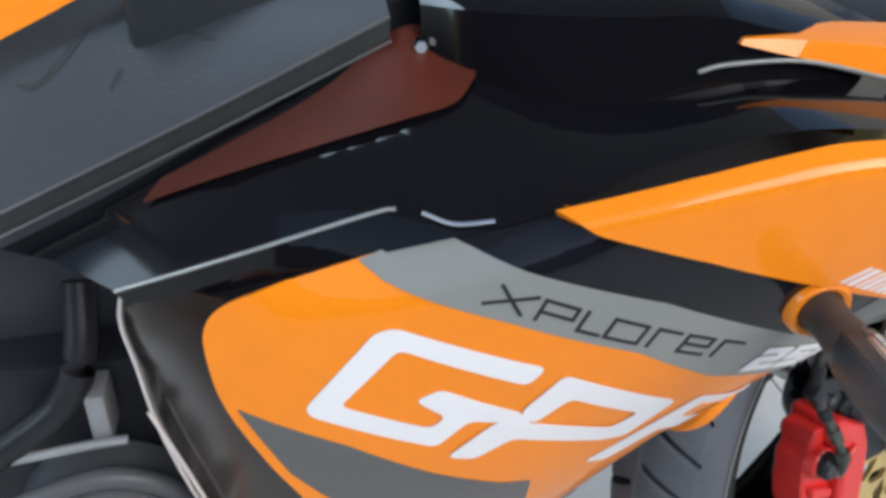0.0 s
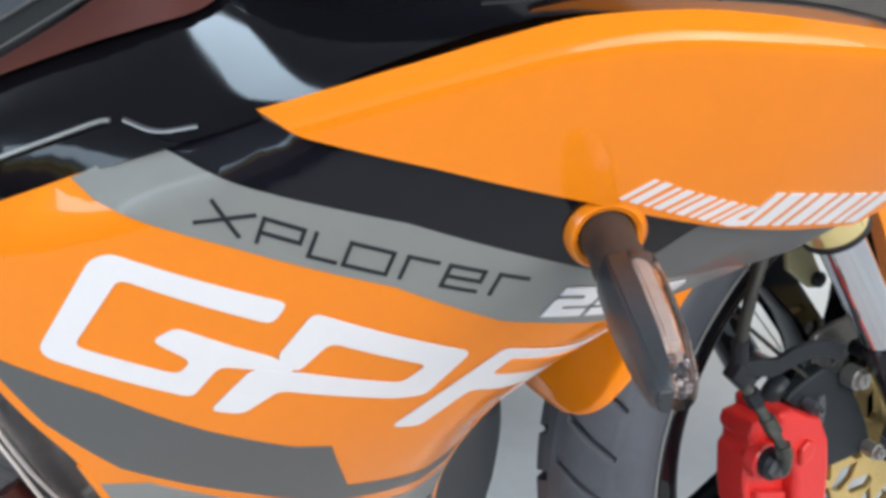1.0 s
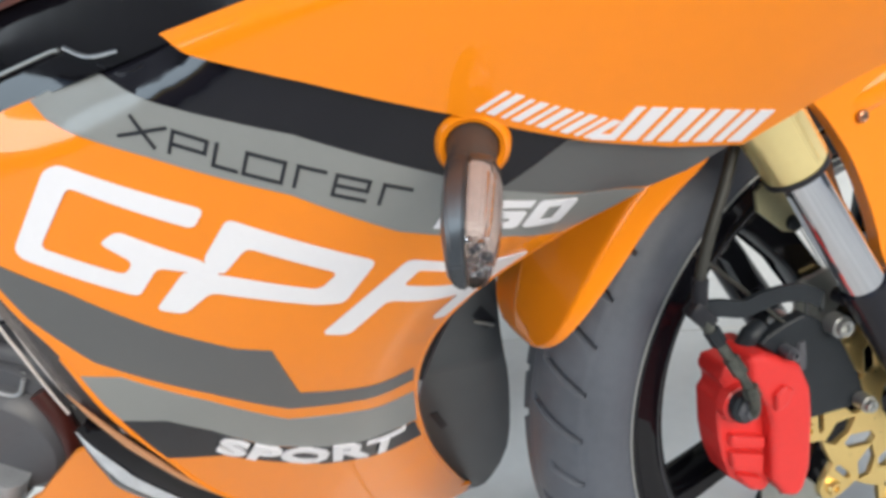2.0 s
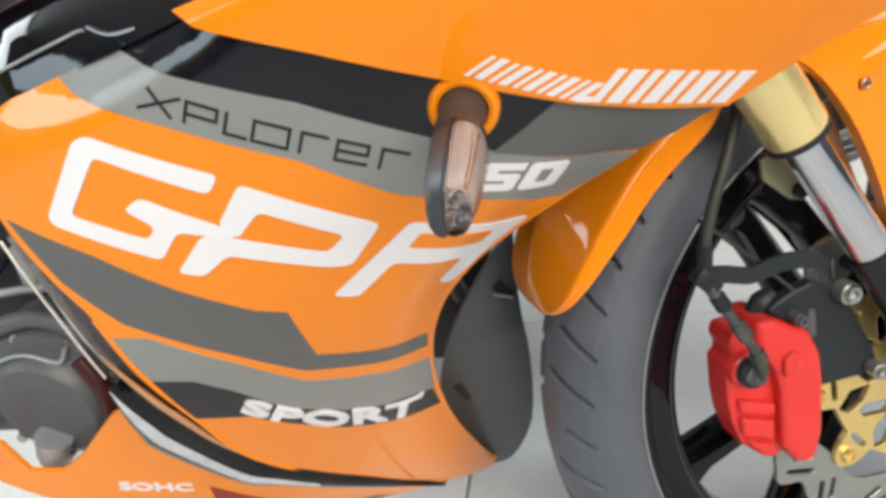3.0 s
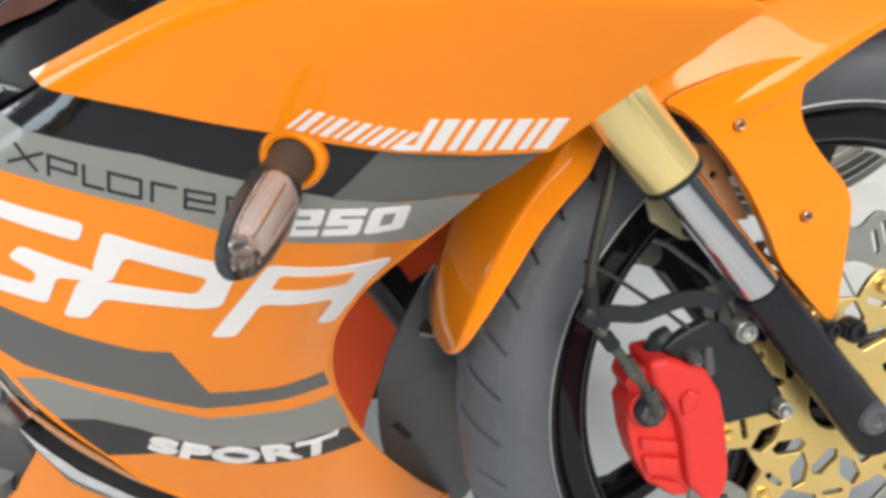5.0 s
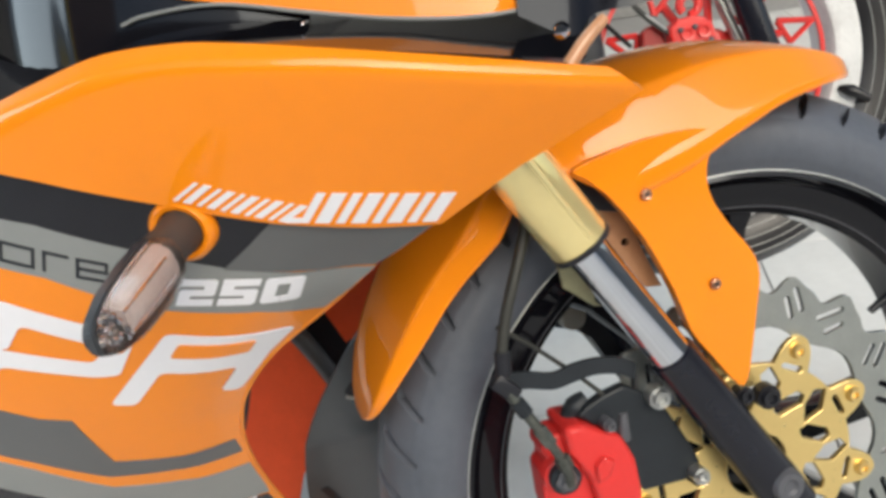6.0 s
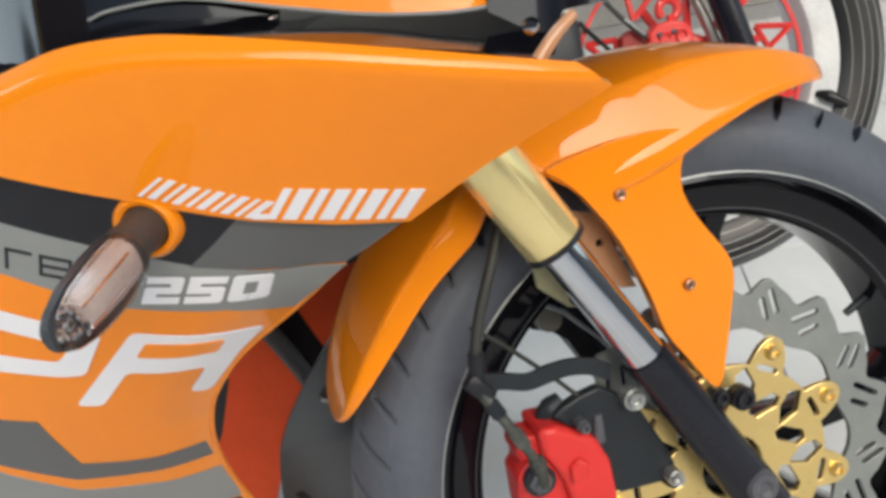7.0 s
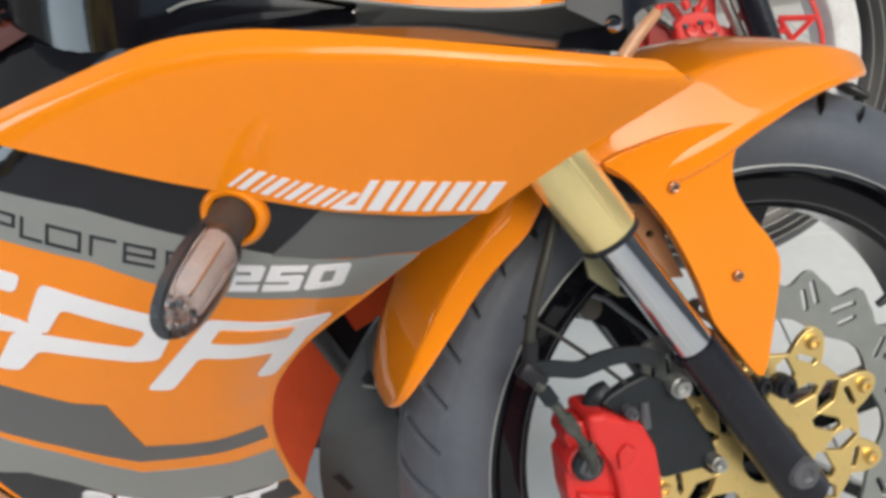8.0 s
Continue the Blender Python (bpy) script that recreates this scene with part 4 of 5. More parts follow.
# front fender: shell over the tyre with a side flap bolted to the fork
STATIONS = ((61.5, 0.3225, 0.004, 0.3200), (63, 0.3250, 0.020, 0.3175), (66, 0.3280, 0.045, 0.3125), (70, 0.3305, 0.068, 0.307), (76, 0.333, 0.088, 0.299), (83, 0.336, 0.098, 0.288), (90, 0.339, 0.102, 0.275), (100, 0.342, 0.104, 0.262), (110, 0.342, 0.101, 0.264), (113, 0.342, 0.098, 0.284), (116, 0.342, 0.094, 0.309), (119, 0.342, 0.088, 0.316),
            (122, 0.342, 0.083, 0.306), (125, 0.3415, 0.080, 0.2985), (128, 0.341, 0.078, 0.295), (136, 0.339, 0.074, 0.2975), (143, 0.336, 0.073, 0.3000), (149, 0.332, 0.071, 0.3055), (153, 0.328, 0.066, 0.3105), (155.5, 0.325, 0.058, 0.3135), (157.2, 0.322, 0.046, 0.3160), (158.2, 0.3205, 0.030, 0.3178))


def fender_sheet():
    bm, grid = bmesh.new(), []
    angles = np.linspace(61.5, 158.2, 140)
    front = ((0, 1.0), (0.12, 1.0), (0.22, 0.985), (0.48, 0.905), (0.74, 0.82), (0.80, 0.77), (0.87, 0.62), (0.93, 0.42), (0.98, 0.2), (1, 0))
    tail = ((0, 1.0), (0.14, 0.99), (0.30, 0.965), (0.40, 0.945), (0.45, 0.92), (0.49, 0.87), (0.64, 0.63), (0.80, 0.38), (0.93, 0.15), (1, 0))
    line = smooth_line([st[:3] for st in STATIONS], 8)
    edge = smooth_line([(st[0], st[3], 0) for st in STATIONS], 8)
    for a in angles:
        rt, w = [float(np.interp(a, [p.x for p in line], [p[i] for p in line])) for i in (1, 2)]
        re = float(np.interp(a, [p.x for p in edge], [p.y for p in edge]))
        k = min(1, max(0, (a - 110) / 24))
        k = k * k * (3 - 2 * k)
        half = [(re + (rt - re) * (f0 + (f1 - f0) * k), s0 + (s1 - s0) * k, 0) for (f0, s0), (f1, s1) in zip(front, tail)]
        half = [(p.x, p.y) for p in smooth_line(half, 3)]
        row = [bm.verts.new((r * math.cos(radians(a)), -e * w, r * math.sin(radians(a)))) for r, e in half + [(r, -e) for r, e in half[-2::-1]]]
        grid.append(row)
    for a, b in zip(grid, grid[1:]):
        for k in range(len(a) - 1):
            bm.faces.new((a[k], a[k + 1], b[k + 1], b[k]))
    return bm


FLAP = [(-0.012, 0.279), (-0.027, 0.262), (-0.030, 0.240), (-0.020, 0.216), (-0.004, 0.190), (0.000, 0.172), (-0.006, 0.145), (-0.014, 0.115), (-0.020, 0.096), (-0.028, 0.093),
        (-0.045, 0.120), (-0.058, 0.143), (-0.066, 0.175), (-0.082, 0.218), (-0.102, 0.252), (-0.116, 0.268), (-0.124, 0.277), (-0.085, 0.284), (-0.06, 0.286), (-0.035, 0.2848)]
fender = fpart("front_fender", fender_sheet(), ORANGE, BIKE, "glossy orange front fender over the tyre")
mod = fender.modifiers.new("thickness", "SOLIDIFY")
mod.thickness, mod.offset = 0.003, -1
flap = bevel(fpart("fender_flap", plate(FLAP, (), 0.0900, 0.1020, 3), ORANGE, fender, "orange side flap of the fender"), 0.0024, 3)
for a, u in ((-0.077, 0.249), (-0.036, 0.174)):
    bm = lathe([(0.0012, 0.1055), (0.0030, 0.106), (0.0038, 0.1055), (0.0044, 0.1035)], 14)
    bm.transform(Matrix.Translation((a, 0, u)))
    bolt = fpart("fender_bolt", bm, BRONZE, fender, "small bronze-coloured bolt with a recess painted dark")
    # flat dark hexagon on the head, painted for the shade in its socket
    bm = lathe([(0.0004, 0.1064), (0.0014, 0.1064), (0.0016, 0.1050)], 6)
    bm.transform(Matrix.Translation((a, 0, u)))
    fpart("recess", bm, INK, bolt, "dark hexagon painted as the shade of a recess")

fpart("fender_stay", plate([(-0.106, 0.240), (-0.080, 0.232), (-0.072, 0.200), (-0.062, 0.172), (-0.074, 0.174), (-0.095, 0.205)], [[(-0.0847 + 0.003 * math.cos(radians(a)), 0.2111 + 0.003 * math.sin(radians(a))) for a in range(0, 360, 30)]], 0.068, 0.072), PALE_TRIM, fender, "peach inner stay of the fender with a hole", False)
stay = bevel(fpart("fork_stay", plate([(-0.138, 0.206), (-0.128, 0.212), (-0.114, 0.197), (-0.103, 0.174), (-0.107, 0.169), (-0.117, 0.172), (-0.137, 0.191)], (), 0.071, 0.075), OLIVE, BIKE, "pale olive metal stay behind the fork tube", False), 0.0006)
bm = lathe([(0.001, 0.0800), (0.0035, 0.0800), (0.0055, 0.0785), (0.0058, 0.0740)], 12)
bm.transform(Matrix.Translation((-0.110, 0, 0.177)))
fpart("stay_bolt", bm, DARK_PLASTIC, stay, "dark round bolt")
# brake caliper, bracket and hoses
CAL = [(-0.174, 0.086), (-0.160, 0.086), (-0.147, 0.074), (-0.137, 0.050), (-0.139, -0.024), (-0.146, -0.029), (-0.157, -0.025), (-0.174, -0.008), (-0.180, 0.012), (-0.182, 0.031), (-0.181, 0.060), (-0.1755, 0.065), (-0.1755, 0.071), (-0.178, 0.076)]
caliper = bevel(fpart("brake_caliper", plate(CAL, (), 0.050, 0.080), RED, BIKE, "red brake caliper with ribs", False), 0.005, 3)
SLAB = [(-0.161, 0.094), (-0.147, 0.093), (-0.119, 0.076), (-0.111, 0.054), (-0.110, 0.030), (-0.113, -0.013), (-0.118, -0.029), (-0.128, -0.035), (-0.137, -0.030), (-0.146, -0.014), (-0.145, 0.032), (-0.148, 0.050), (-0.160, 0.072)]
bevel(fpart("caliper_face", plate(SLAB, (), 0.046, 0.092), RED, caliper, "smooth red outer face", False), 0.005, 3)
bevel(fpart("caliper_ridge", plate([(-0.144, 0.060), (-0.136, 0.066), (-0.128, 0.060), (-0.134, 0.049), (-0.144, 0.046)], (), 0.090, 0.0965), RED, caliper, "raised knob between the halves", False), 0.0025, 3)
for pad in ([(-0.175, 0.033), (-0.147, 0.0215), (-0.148, 0.0125), (-0.176, 0.0235)], [(-0.176, 0.0185), (-0.1485, 0.0075), (-0.150, -0.0075), (-0.175, 0.0025)], [(-0.172, -0.0025), (-0.151, -0.0125), (-0.151, -0.0215), (-0.160, -0.0185), (-0.168, -0.0105)]):
    bevel(fpart("caliper_rib", plate(pad, (), 0.078, 0.0865), RED, caliper, "", False), 0.0022, 3)
bm = lathe([(0.0005, 0.0885), (0.0115, 0.0885), (0.0140, 0.0865), (0.0150, 0.0780)], 24)
bm.transform(Matrix.Translation((-0.167, 0, 0.056)))
fpart("caliper_boss", bm, RED, caliper, "round red boss")
fpart("slide_pin_boot", tube([(-0.150, -0.068, 0.088), (-0.143, -0.070, 0.098), (-0.134, -0.070, 0.103)], [0.0075, 0.0088, 0.0060], 12, 4), DARK_PLASTIC, caliper, "dark rubber boot of the slide pin")
fpart("bleed_nipple", tube([(-0.1145, -0.082, 0.068), (-0.1135, -0.083, 0.078), (-0.1125, -0.083, 0.089)], [0.0052, 0.0045, 0.0032], 10, 3), CAST, caliper, "grey bleed nipple")
bm = lathe([(0.002, 0.1030), (0.0055, 0.1025), (0.006, 0.0990), (0.009, 0.0975), (0.009, 0.0900)], 6)
bm.transform(Matrix.Translation((-0.167, 0, 0.057)))
fpart("banjo_bolt", bm, CAST, caliper, "steel hose bolt")
bm = lathe([(0.001, 0.0965), (0.0100, 0.0965), (0.0118, 0.0945), (0.0118, 0.0870)], 20)
bm.transform(Matrix.Translation((-0.167, 0, 0.057)))
fpart("banjo_ring", bm, DARK_PLASTIC, caliper, "dark ring under the hose bolt")
bevel(fpart("caliper_bracket", plate([(-0.146, 0.096), (-0.139, 0.101), (-0.125, 0.106), (-0.108, 0.109), (-0.095, 0.100), (-0.078, 0.081), (-0.062, 0.045), (-0.058, 0.030), (-0.070, 0.020), (-0.106, 0.022), (-0.116, 0.034), (-0.118, 0.061), (-0.122, 0.074), (-0.136, 0.086)], (), 0.072, 0.083), DARK_PLASTIC, BIKE, "flat dark grey caliper bracket", False), 0.002)
for a, u, r, mat in ((-0.0865, 0.097, 0.0085, STEEL), (-0.128, 0.088, 0.0048, CAST), (-0.064, 0.026, 0.0065, STEEL), (-0.082, 0.118, 0.006, BLACK_SATIN), (-0.001, 0.072, 0.0095, BLACK_SATIN), (-0.020, 0.079, 0.007, BLACK_SATIN)):
    bm = lathe([(0.001, 0.0955), (r * 0.4, 0.0955), (r * 0.45, 0.0985), (r * 0.72, 0.099), (r * 0.8, 0.095), (r, 0.095), (r, 0.084)], 14)
    bm.transform(Matrix.Translation((a, 0, u)))
    fpart("bracket_bolt", bm, mat, leg_near, "bolt on the fork foot")
hose = fpart("brake_hose", tube([(-0.198, -0.093, 0.138), (-0.194, -0.090, 0.162), (-0.186, -0.089, 0.186), (-0.177, -0.088, 0.206), (-0.167, -0.086, 0.226), (-0.158, -0.083, 0.248), (-0.154, -0.078, 0.280), (-0.156, -0.070, 0.325)], 0.0042, 12, 8), HOSE, BIKE, "black rubber brake hose")
fpart("brake_pipe", tube([(-0.166, -0.100, 0.056), (-0.167, -0.104, 0.068), (-0.173, -0.102, 0.086), (-0.184, -0.098, 0.110), (-0.196, -0.094, 0.134)], [0.0046, 0.0040, 0.0036, 0.0040, 0.0042], 10, 6), PIPE, hose, "mottled grey metal brake pipe")
fpart("pipe_nut", tube([(-0.175, -0.1015, 0.091), (-0.181, -0.0990, 0.104)], 0.0056, 6, 1), PIPE, hose, "mottled grey pipe nut")
fpart("pipe_nut", tube([(-0.1675, -0.1038, 0.071), (-0.170, -0.1030, 0.080)], 0.0060, 6, 1), PIPE, hose, "mottled pipe fitting")
fpart("pipe_nut", tube([(-0.187, -0.097, 0.116), (-0.192, -0.0955, 0.127)], 0.0058, 6, 1), DARK_PLASTIC, hose, "dark pipe sleeve")
fpart("hose_clamp", box((0.022, 0.012, 0.012), pose(-0.197, -0.092, 0.138, 0, 50, 0), 0.0025), BLACK_SATIN, hose, "black hose clamp")
fpart("hose_ferrule", tube([(-0.1968, -0.0915, 0.146), (-0.1938, -0.0900, 0.163)], 0.0056, 12, 1), BLACK_SATIN, hose, "black crimped ferrule on the hose")
fpart("hose_arm", loft([[(-0.194, -0.088, 0.145), (-0.178, -0.088, 0.142), (-0.160, -0.088, 0.136), (-0.146, -0.088, 0.138), (-0.128, -0.088, 0.138), (-0.110, -0.089, 0.134), (-0.098, -0.091, 0.127)], [(-0.196, -0.088, 0.133), (-0.180, -0.088, 0.130), (-0.162, -0.088, 0.124), (-0.146, -0.088, 0.125), (-0.130, -0.088, 0.126), (-0.113, -0.089, 0.122), (-0.102, -0.091, 0.115)]], 0.004, 4), DARK_PLASTIC, BIKE, "flat dark hose bracket")
fpart("sensor_cable", tube([(-0.192, -0.082, 0.178), (-0.168, -0.074, 0.155), (-0.140, -0.075, 0.125), (-0.122, -0.08, 0.104)], 0.0017, 8, 6), HOSE, BIKE, "thin black cable")
fpart("far_bracket", plate([(-0.118, 0.130), (-0.112, 0.140), (-0.098, 0.146), (-0.085, 0.135), (-0.066, 0.105), (-0.052, 0.070), (-0.066, 0.066), (-0.082, 0.100), (-0.096, 0.112), (-0.112, 0.118)], (), -0.062, -0.048), BLACK_SATIN, BIKE, "black fork brace on the far side", False)
fpart("far_bolt", lathe([(0.003, -0.036), (0.011, -0.036), (0.012, -0.042), (0.012, -0.062)], 14), STEEL, BIKE).data.transform(Matrix.Translation(WF.to_3x3() @ Vector((-0.098, 0, 0.126))))

# inside of the fairing, ahead of the engine
def guard_side(x, z):
    return 0.582 + 0.3 * (x - 0.187) + 2.0 * max(0.0, x - 0.205) ** 1.5 + 0.45 * max(0.0, 0.33 - z)


GUARD = [(0.225, 0.432), (0.211, 0.416), (0.197, 0.399), (0.182, 0.378), (0.166, 0.352), (0.153, 0.322), (0.136, 0.270), (0.123, 0.209), (0.125, 0.156), (0.146, 0.107), (0.168, 0.094), (0.187, 0.114), (0.209, 0.169), (0.219, 0.242), (0.223, 0.307), (0.222, 0.350), (0.222, 0.391)]
guard = bevel(part("inner_guard", panel(GUARD, guard_side, 0, 0.005, 0.007, 2), PLASTIC, BIKE, "dark grey plastic inner guard"), 0.0015)
# the guard is not cut here: dark patches paint the shade of its slots
decal("vent_slot", [(0.146, 0.263), (0.154, 0.265), (0.159, 0.238), (0.152, 0.234)], INK, 0.001, "dark patch painted for the shade of a guard slot", guard, guard_side)
decal("vent_slot", [(0.200, 0.378), (0.208, 0.386), (0.219, 0.366), (0.210, 0.362)], INK, 0.001, "dark patch painted for the shade of a guard slot", guard, guard_side)
part("guard_clip", tube([(0.202, guard_side(0.202, 0.373) - 0.003, 0.373), (0.217, guard_side(0.217, 0.364) - 0.003, 0.364)], 0.0016, 8, 1), STEEL, guard, "thin metal clip")


def far_side(x, z):
    return 0.75 + 0.1 * (0.1 - x)


part("far_fairing", panel([(0.018, 0.365), (0.102, 0.360), (0.117, 0.325), (0.131, 0.290), (0.110, 0.262), (0.080, 0.215), (0.052, 0.165), (0.030, 0.11), (-0.04, 0.11), (-0.025, 0.20), (-0.004, 0.235), (0.024, 0.305)], far_side, 0, 0.004, 0.02), INNER_ORANGE, BIKE, "orange fairing of the far side, seen from inside")
part("far_fairing_tip", panel([(0.131, 0.388), (0.190, 0.432), (0.24, 0.455), (0.235, 0.40), (0.186, 0.365), (0.150, 0.345)], far_side, 0, 0.004, 0.02), INNER_ORANGE, BIKE, "orange tip of the far fairing, seen from inside")
part("frame_tube", tube([(0.098, 0.735, 0.372), (0.118, 0.735, 0.335), (0.142, 0.735, 0.282)], 0.010, 10, 4), PLASTIC, BIKE, "dark frame tube")
# plain black box added to block the bright floor behind the fairing
part("radiator", box((0.345, 0.05, 0.46), pose(0.0, 0.80, 0.40), 0.01), BLACK_SATIN, BIKE, "black backing box in place of the radiator and frame")
# engine behind the fairing's rear edge
engine = part("engine", box((0.30, 0.14, 0.22), pose(-0.16, 0.58, 0.40), 0.02), BLACK_SATIN, BIKE, "dark engine block with round clutch cover")
bm = lathe([(0.001, 0.026), (0.045, 0.026), (0.050, 0.022), (0.054, 0.010), (0.066, 0.008), (0.070, 0.0), (0.070, -0.04)], 40)
bm.transform(pose(-0.158, 0.47, 0.373, 6, 0, -4))
part("clutch_cover", bm, CAST, engine, "round grey clutch cover")
for k in range(9):
    t = radians(20 + 40 * k)
    bm = lathe([(0.001, 0.006), (0.0045, 0.006), (0.005, 0.0), (0.005, -0.01)], 8)
    bm.transform(pose(-0.158 + 0.062 * math.cos(t), 0.462, 0.373 + 0.062 * math.sin(t)))
    part("cover_bolt", bm, STEEL, engine)
part("cast_block", box((0.013, 0.03, 0.040), pose(-0.146, 0.485, 0.490), 0.002), CAST_PALE, engine, "pale upright cast block")
part("case_rim", tube([(-0.225, 0.468, 0.466), (-0.192, 0.466, 0.470), (-0.158, 0.466, 0.474), (-0.130, 0.468, 0.474)], 0.0035, 10, 5), CAST_PALE, engine, "pale rim of the engine case")
part("case_band", tube([(-0.215, 0.458, 0.432), (-0.176, 0.456, 0.448), (-0.140, 0.456, 0.453), (-0.108, 0.458, 0.436), (-0.092, 0.462, 0.405)], 0.0075, 12, 6), CAST, engine, "rounded pale band of the engine case")
part("case_bead", tube([(-0.190, 0.446, 0.419), (-0.157, 0.444, 0.427), (-0.130, 0.446, 0.417), (-0.120, 0.448, 0.430)], 0.0018, 8, 6), CAST_PALE, engine, "thin pale raised line")
part("case_hose", tube([(-0.112, 0.448, 0.418), (-0.101, 0.446, 0.392), (-0.099, 0.444, 0.364), (-0.108, 0.443, 0.336), (-0.128, 0.443, 0.318), (-0.150, 0.445, 0.311)], 0.0080, 12, 6), DARK_BROWN, engine, "dark red-brown rim round the cover")
part("engine_pipe", tube([(-0.215, 0.47, 0.47), (-0.17, 0.475, 0.50), (-0.15, 0.48, 0.535), (-0.145, 0.50, 0.58)], 0.011, 12, 5), BLACK_SATIN, BIKE, "dull metal pipe by the engine")
part("exhaust_joint", tube([(-0.158, 0.440, 0.348), (-0.166, 0.440, 0.330), (-0.170, 0.446, 0.316)], [0.016, 0.013, 0.010], 12, 4), CAST_PALE, BIKE, "bright cast joint under the cover")
part("side_plate", loft([[(-0.42, 0.56, 0.50), (-0.25, 0.55, 0.50), (-0.08, 0.56, 0.50)], [(-0.42, 0.54, 0.58), (-0.25, 0.53, 0.58), (-0.08, 0.54, 0.58)], [(-0.42, 0.56, 0.66), (-0.25, 0.55, 0.66), (-0.08, 0.56, 0.66)]], 0.004, 4), SEAT, BIKE, "grey side plate under the seat")
# dark nose piece and strut at the front of the cover
part("nose_piece", loft([[(0.42, 0.405, 0.700), (0.447, 0.400, 0.686), (0.459, 0.400, 0.6955), (0.488, 0.405, 0.697), (0.53, 0.43, 0.705)], [(0.42, 0.415, 0.725), (0.447, 0.415, 0.722), (0.463, 0.415, 0.720), (0.495, 0.42, 0.722), (0.54, 0.45, 0.725)], [(0.43, 0.44, 0.77), (0.455, 0.44, 0.765), (0.475, 0.44, 0.76), (0.51, 0.45, 0.76), (0.56, 0.48, 0.75)]], 0.006, 5), BLACK_GLOSS, BIKE, "black nose piece under the cowl")
part("nose_strut", tube([(0.4455, 0.360, 0.679), (0.455, 0.366, 0.6895), (0.464, 0.373, 0.6965)], [0.0036, 0.0034, 0.0028], 10, 3), PALE_TRIM, BIKE, "thin peach-coloured strut")

# ---- the second motorcycle behind, its front wheel lifted by a stand ----
BIKE2 = thing("motorcycle", (0.1, 1.25, 0), "dark motorcycle with white front rim and red brake on a stand", "motorcycle")
AX2 = Vector((0.2646, -0.9476, 0.1788)).normalized()
UP2 = (Vector((0, 0, 1)) - AX2 * AX2.z).normalized()
FW2 = (-AX2).cross(UP2)
H2 = Matrix(((FW2.x, -AX2.x, UP2.x, 0.575), (FW2.y, -AX2.y, UP2.y, 1.200), (FW2.z, -AX2.z, UP2.z, 0.497), (0, 0, 0, 1)))


def part2(name, bm, mat, parent, label="", smooth=True):
    bm.transform(H2)
    return part(name, bm, mat, parent, label, smooth)


w2 = part2("front_wheel", lathe([(0.222, 0.034), (0.212, 0.037), (0.196, 0.034), (0.190, 0.036), (0.182, 0.034), (0.178, 0.028), (0.175, 0.0), (0.178, -0.028), (0.196, -0.034), (0.212, -0.037), (0.222, -0.034)], 96, True), WHITE_METAL, BIKE2, "white front rim")
part2("tyre", lathe([(0.218, 0.035), (0.24, 0.047), (0.27, 0.045), (0.289, 0.026), (0.298, 0.0), (0.289, -0.026), (0.27, -0.045), (0.24, -0.047), (0.218, -0.035)], 96, True), TYRE_BLACK, w2, "black rubber tyre")
for r, out in ((0.232, 0.0432), (0.246, 0.0472), (0.259, 0.0462), (0.270, 0.0452)):
    part2("sidewall_line", lathe([(r - 0.0006, out), (r + 0.0006, out + 0.0003), (r + 0.0006, out - 0.004), (r - 0.0006, out - 0.004)], 96, True), SILVER, w2)
part2("brake_disc", plate([polar(0.156, a) for a in range(0, 360, 4)], [[polar(0.1505, a) for a in range(0, 360, 4)]], 0.05, 0.055), RED, w2, "thin red disc ring", False)
part2("hub", lathe([(0.012, 0.060), (0.045, 0.056), (0.050, 0.04), (0.050, -0.04), (0.045, -0.056), (0.012, -0.06)], 32), RED, w2, "red hub")
for k in range(10):
    corner = [Vector(polar(r, d + 36 * k)) for r, d in ((0.103, 23), (0.147, 13), (0.110, 5))]
    for p, q in zip(corner, corner[1:] + corner[:1]):
        part2("carrier_strut", tube([(p.x, -0.054, p.y), (q.x, -0.054, q.y)], 0.0042, 6, 1), RED, w2, "red disc carrier strut")
    p, q = Vector(polar(0.046, 14 + 36 * k)), Vector(polar(0.107, 14 + 36 * k))
    part2("carrier_strut", tube([(p.x, -0.050, p.y), (q.x, -0.052, q.y)], 0.006, 6, 1), RED, w2, "red disc carrier strut")
part2("valve_stem", tube([(0.178, -0.036, -0.065), (0.190, -0.045, -0.071), (0.212, -0.052, -0.086)], [0.004, 0.009, 0.005], 10, 3), TYRE_BLACK, w2, "black valve stem")
part2("fork_leg", tube([(0.078, -0.09, -0.055), (0.0575, -0.09, 0.0135), (0.040, -0.09, 0.081), (-0.03, -0.09, 0.34)], 0.0185, 18, 2), FORK_BLACK, BIKE2, "black fork leg")
part2("inner_leg", tube([(0.046, -0.07, -0.012), (0.035, -0.07, 0.022), (0.012, -0.07, 0.088), (-0.06, -0.07, 0.30)], 0.0075, 12, 2), STEEL, BIKE2, "grey bar beside the fork")
cal2 = bevel(part2("brake_caliper", plate([(-0.062, 0.034), (-0.064, 0.056), (-0.050, 0.066), (-0.034, 0.068), (-0.016, 0.064), (-0.005, 0.052), (-0.003, 0.026), (-0.014, 0.012), (-0.044, 0.016)], (), 0.066, 0.094), RED, BIKE2, "red brake caliper", False), 0.004, 2)
part2("caliper_eye", tube([(-0.030 + 0.0125 * math.cos(radians(a)), -0.082, 0.082 + 0.0125 * math.sin(radians(a))) for a in range(-100, 240, 20)], 0.0058, 8, 2), RED, cal2, "red mounting eye")
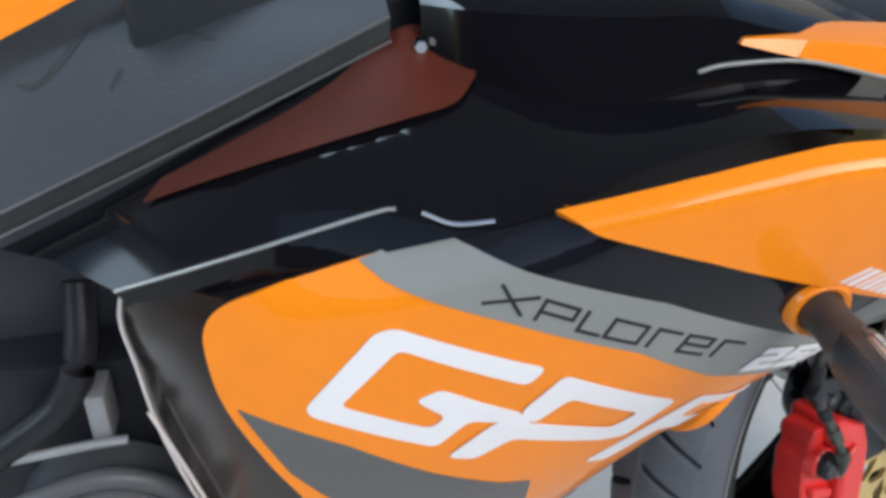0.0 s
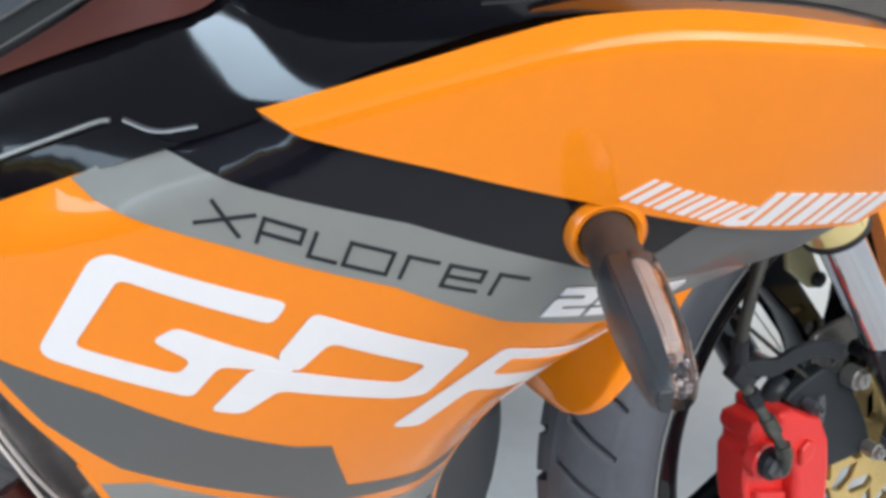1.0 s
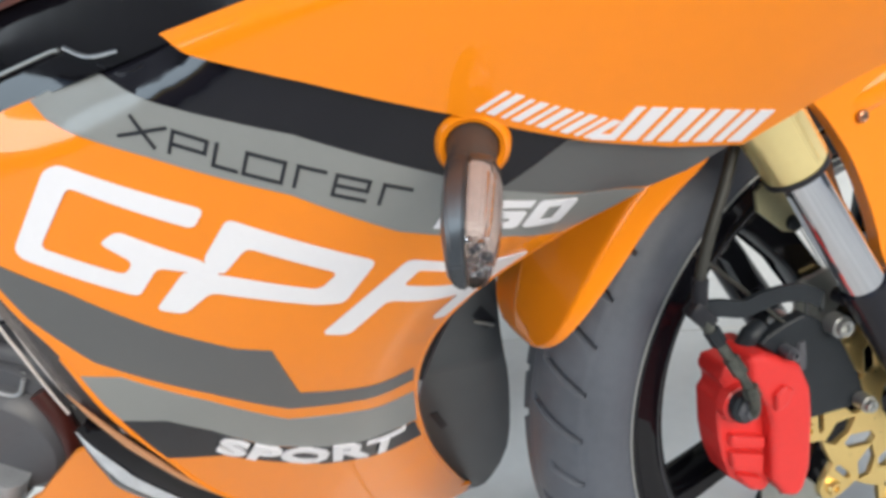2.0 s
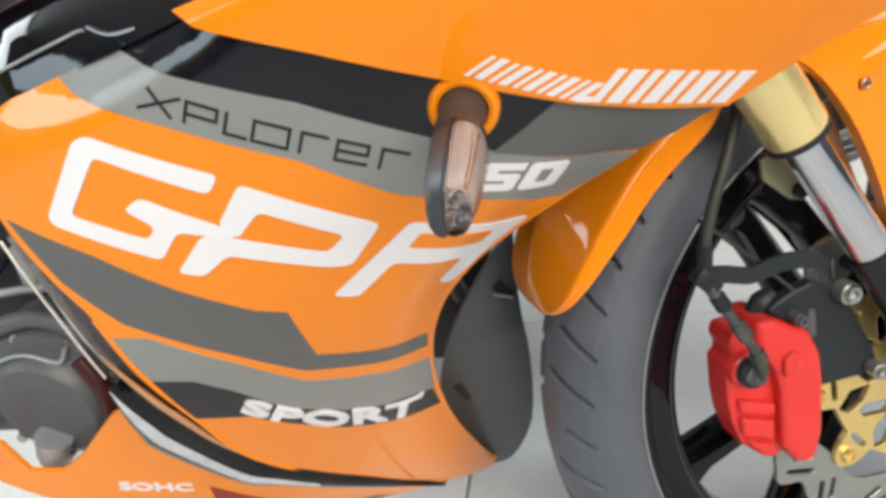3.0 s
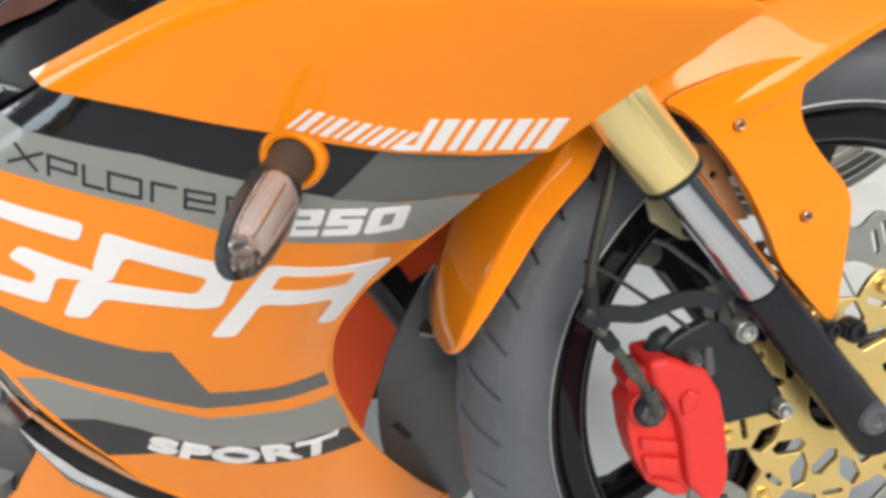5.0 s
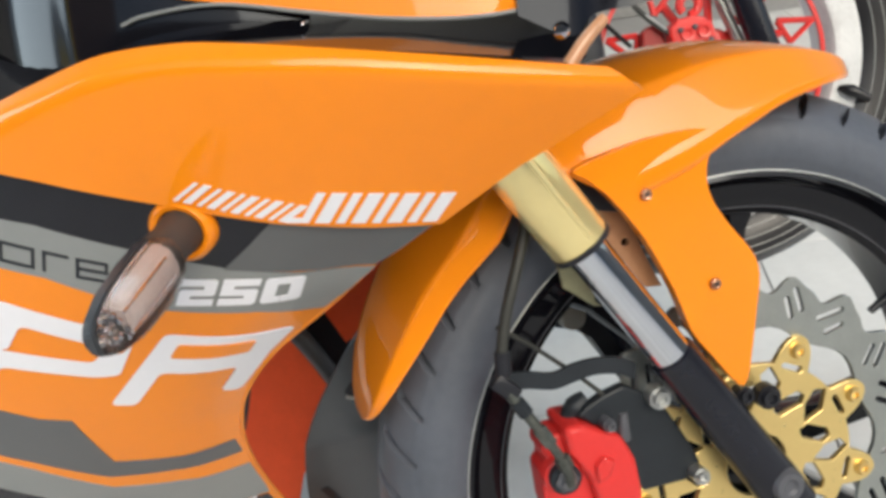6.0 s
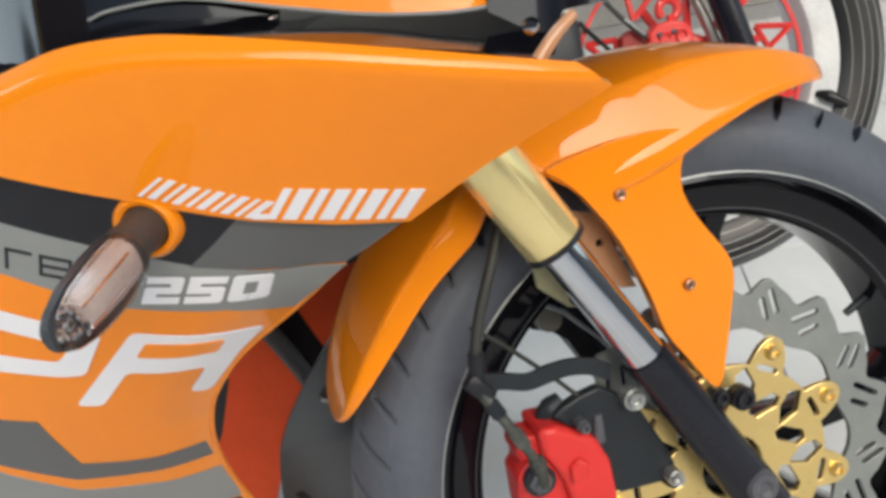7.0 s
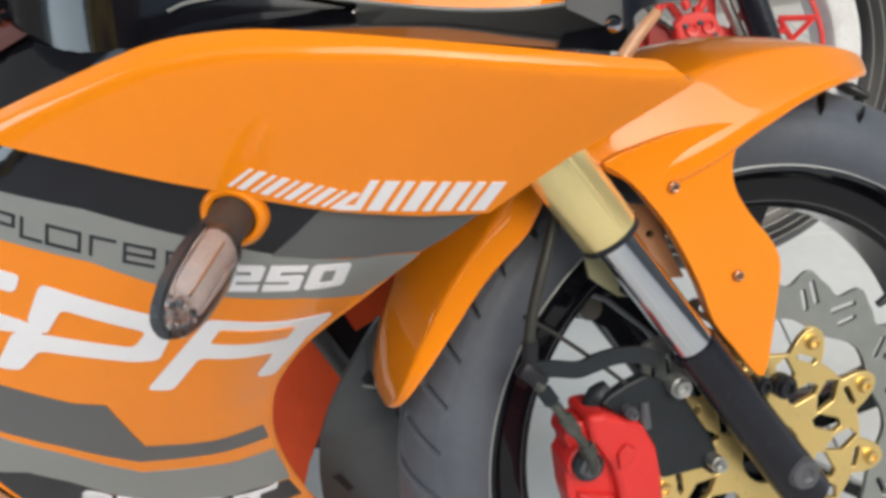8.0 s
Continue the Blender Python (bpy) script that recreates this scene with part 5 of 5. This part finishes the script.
for a, u, r in ((-0.042, 0.046, 0.0085), (-0.020, 0.046, 0.0085)):
    boss = lathe([(0.001, 0.0955), (r * 0.5, 0.0955), (r * 0.6, 0.098), (r, 0.0985), (r + 0.0015, 0.090)], 16)
    boss.transform(Matrix.Translation((a, 0, u)))
    part2("piston_cap", boss, RED, cal2, "round red piston cap")
for a, u, r in ((-0.050, 0.052, 0.0035), (-0.031, 0.053, 0.0035), (-0.012, 0.034, 0.0035)):
    bolt = lathe([(0.001, 0.1000), (r * 0.5, 0.1000), (r, 0.098), (r, 0.090)], 8)
    bolt.transform(Matrix.Translation((a, 0, u)))
    part2("caliper_bolt", bolt, CAST, cal2, "grey steel bolt")
bevel(part2("caliper_lobe", plate([(-0.096, 0.034), (-0.094, 0.058), (-0.080, 0.066), (-0.066, 0.060), (-0.063, 0.036), (-0.078, 0.028)], (), 0.052, 0.076), DARK_RED, cal2, "dark red inner half", False), 0.003)
hose2 = part2("brake_hose", tube([(-0.112, -0.075, 0.112), (-0.092, -0.08, 0.083), (-0.074, -0.085, 0.062), (-0.055, -0.088, 0.046)], 0.0036, 8, 5), HOSE, BIKE2, "black brake hose")
part2("hose_sleeve", tube([(-0.088, -0.083, 0.080), (-0.066, -0.088, 0.056)], 0.0024, 8, 1), STEEL, hose2, "pale metal sleeve on the hose")
part2("frame_strut", tube([(-0.142, -0.06, 0.088), (-0.128, -0.06, 0.070), (-0.106, -0.06, 0.044)], 0.0030, 8, 3), TYRE_BLACK, BIKE2, "black frame strut")
for a in (-0.150, -0.158):
    part2("guard_rod", tube([(a, -0.05, 0.098), (a - 0.002, -0.05, 0.02)], 0.0026, 8, 1), PLASTIC, BIKE2, "thin dark upright rod")
part2("front_guard", box((0.25, 0.12, 0.14), pose(-0.265, -0.015, 0.035), 0.02), BLACK_SATIN, BIKE2, "dark body panel behind the fork")
part2("engine", box((0.34, 0.22, 0.26), pose(-0.60, 0.06, -0.06), 0.03), BLACK_SATIN, BIKE2, "dark engine and frame")
for x, y in ((-0.12, 1.06), (-0.12, 1.34)):
    part("stand_leg", tube([(x + 0.06, y, 0.36), (x, y, 0.014)], 0.014, 12, 1), FORK_BLACK, BIKE2, "black leg of the stand")
part("stand_bar", tube([(-0.12, 1.04, 0.014), (-0.12, 1.36, 0.014)], 0.014, 12, 1), FORK_BLACK, BIKE2, "black cross bar of the stand on the floor")

# ---- yellow pillar at the open side of the yard, mirrored in the black cover ----
bm = lathe([(0.24, 0.0), (0.24, -0.10), (0.17, -0.14), (0.17, -4.4), (0.22, -4.5), (0.22, -4.6)], 28)
bm.transform(pose(-4.35, -2.46, 0, 90, 0, 0))
tagged(flat_link("yellow_pillar", bm, YELLOW), "mustard yellow round pillar standing beside the yard", "pillar")
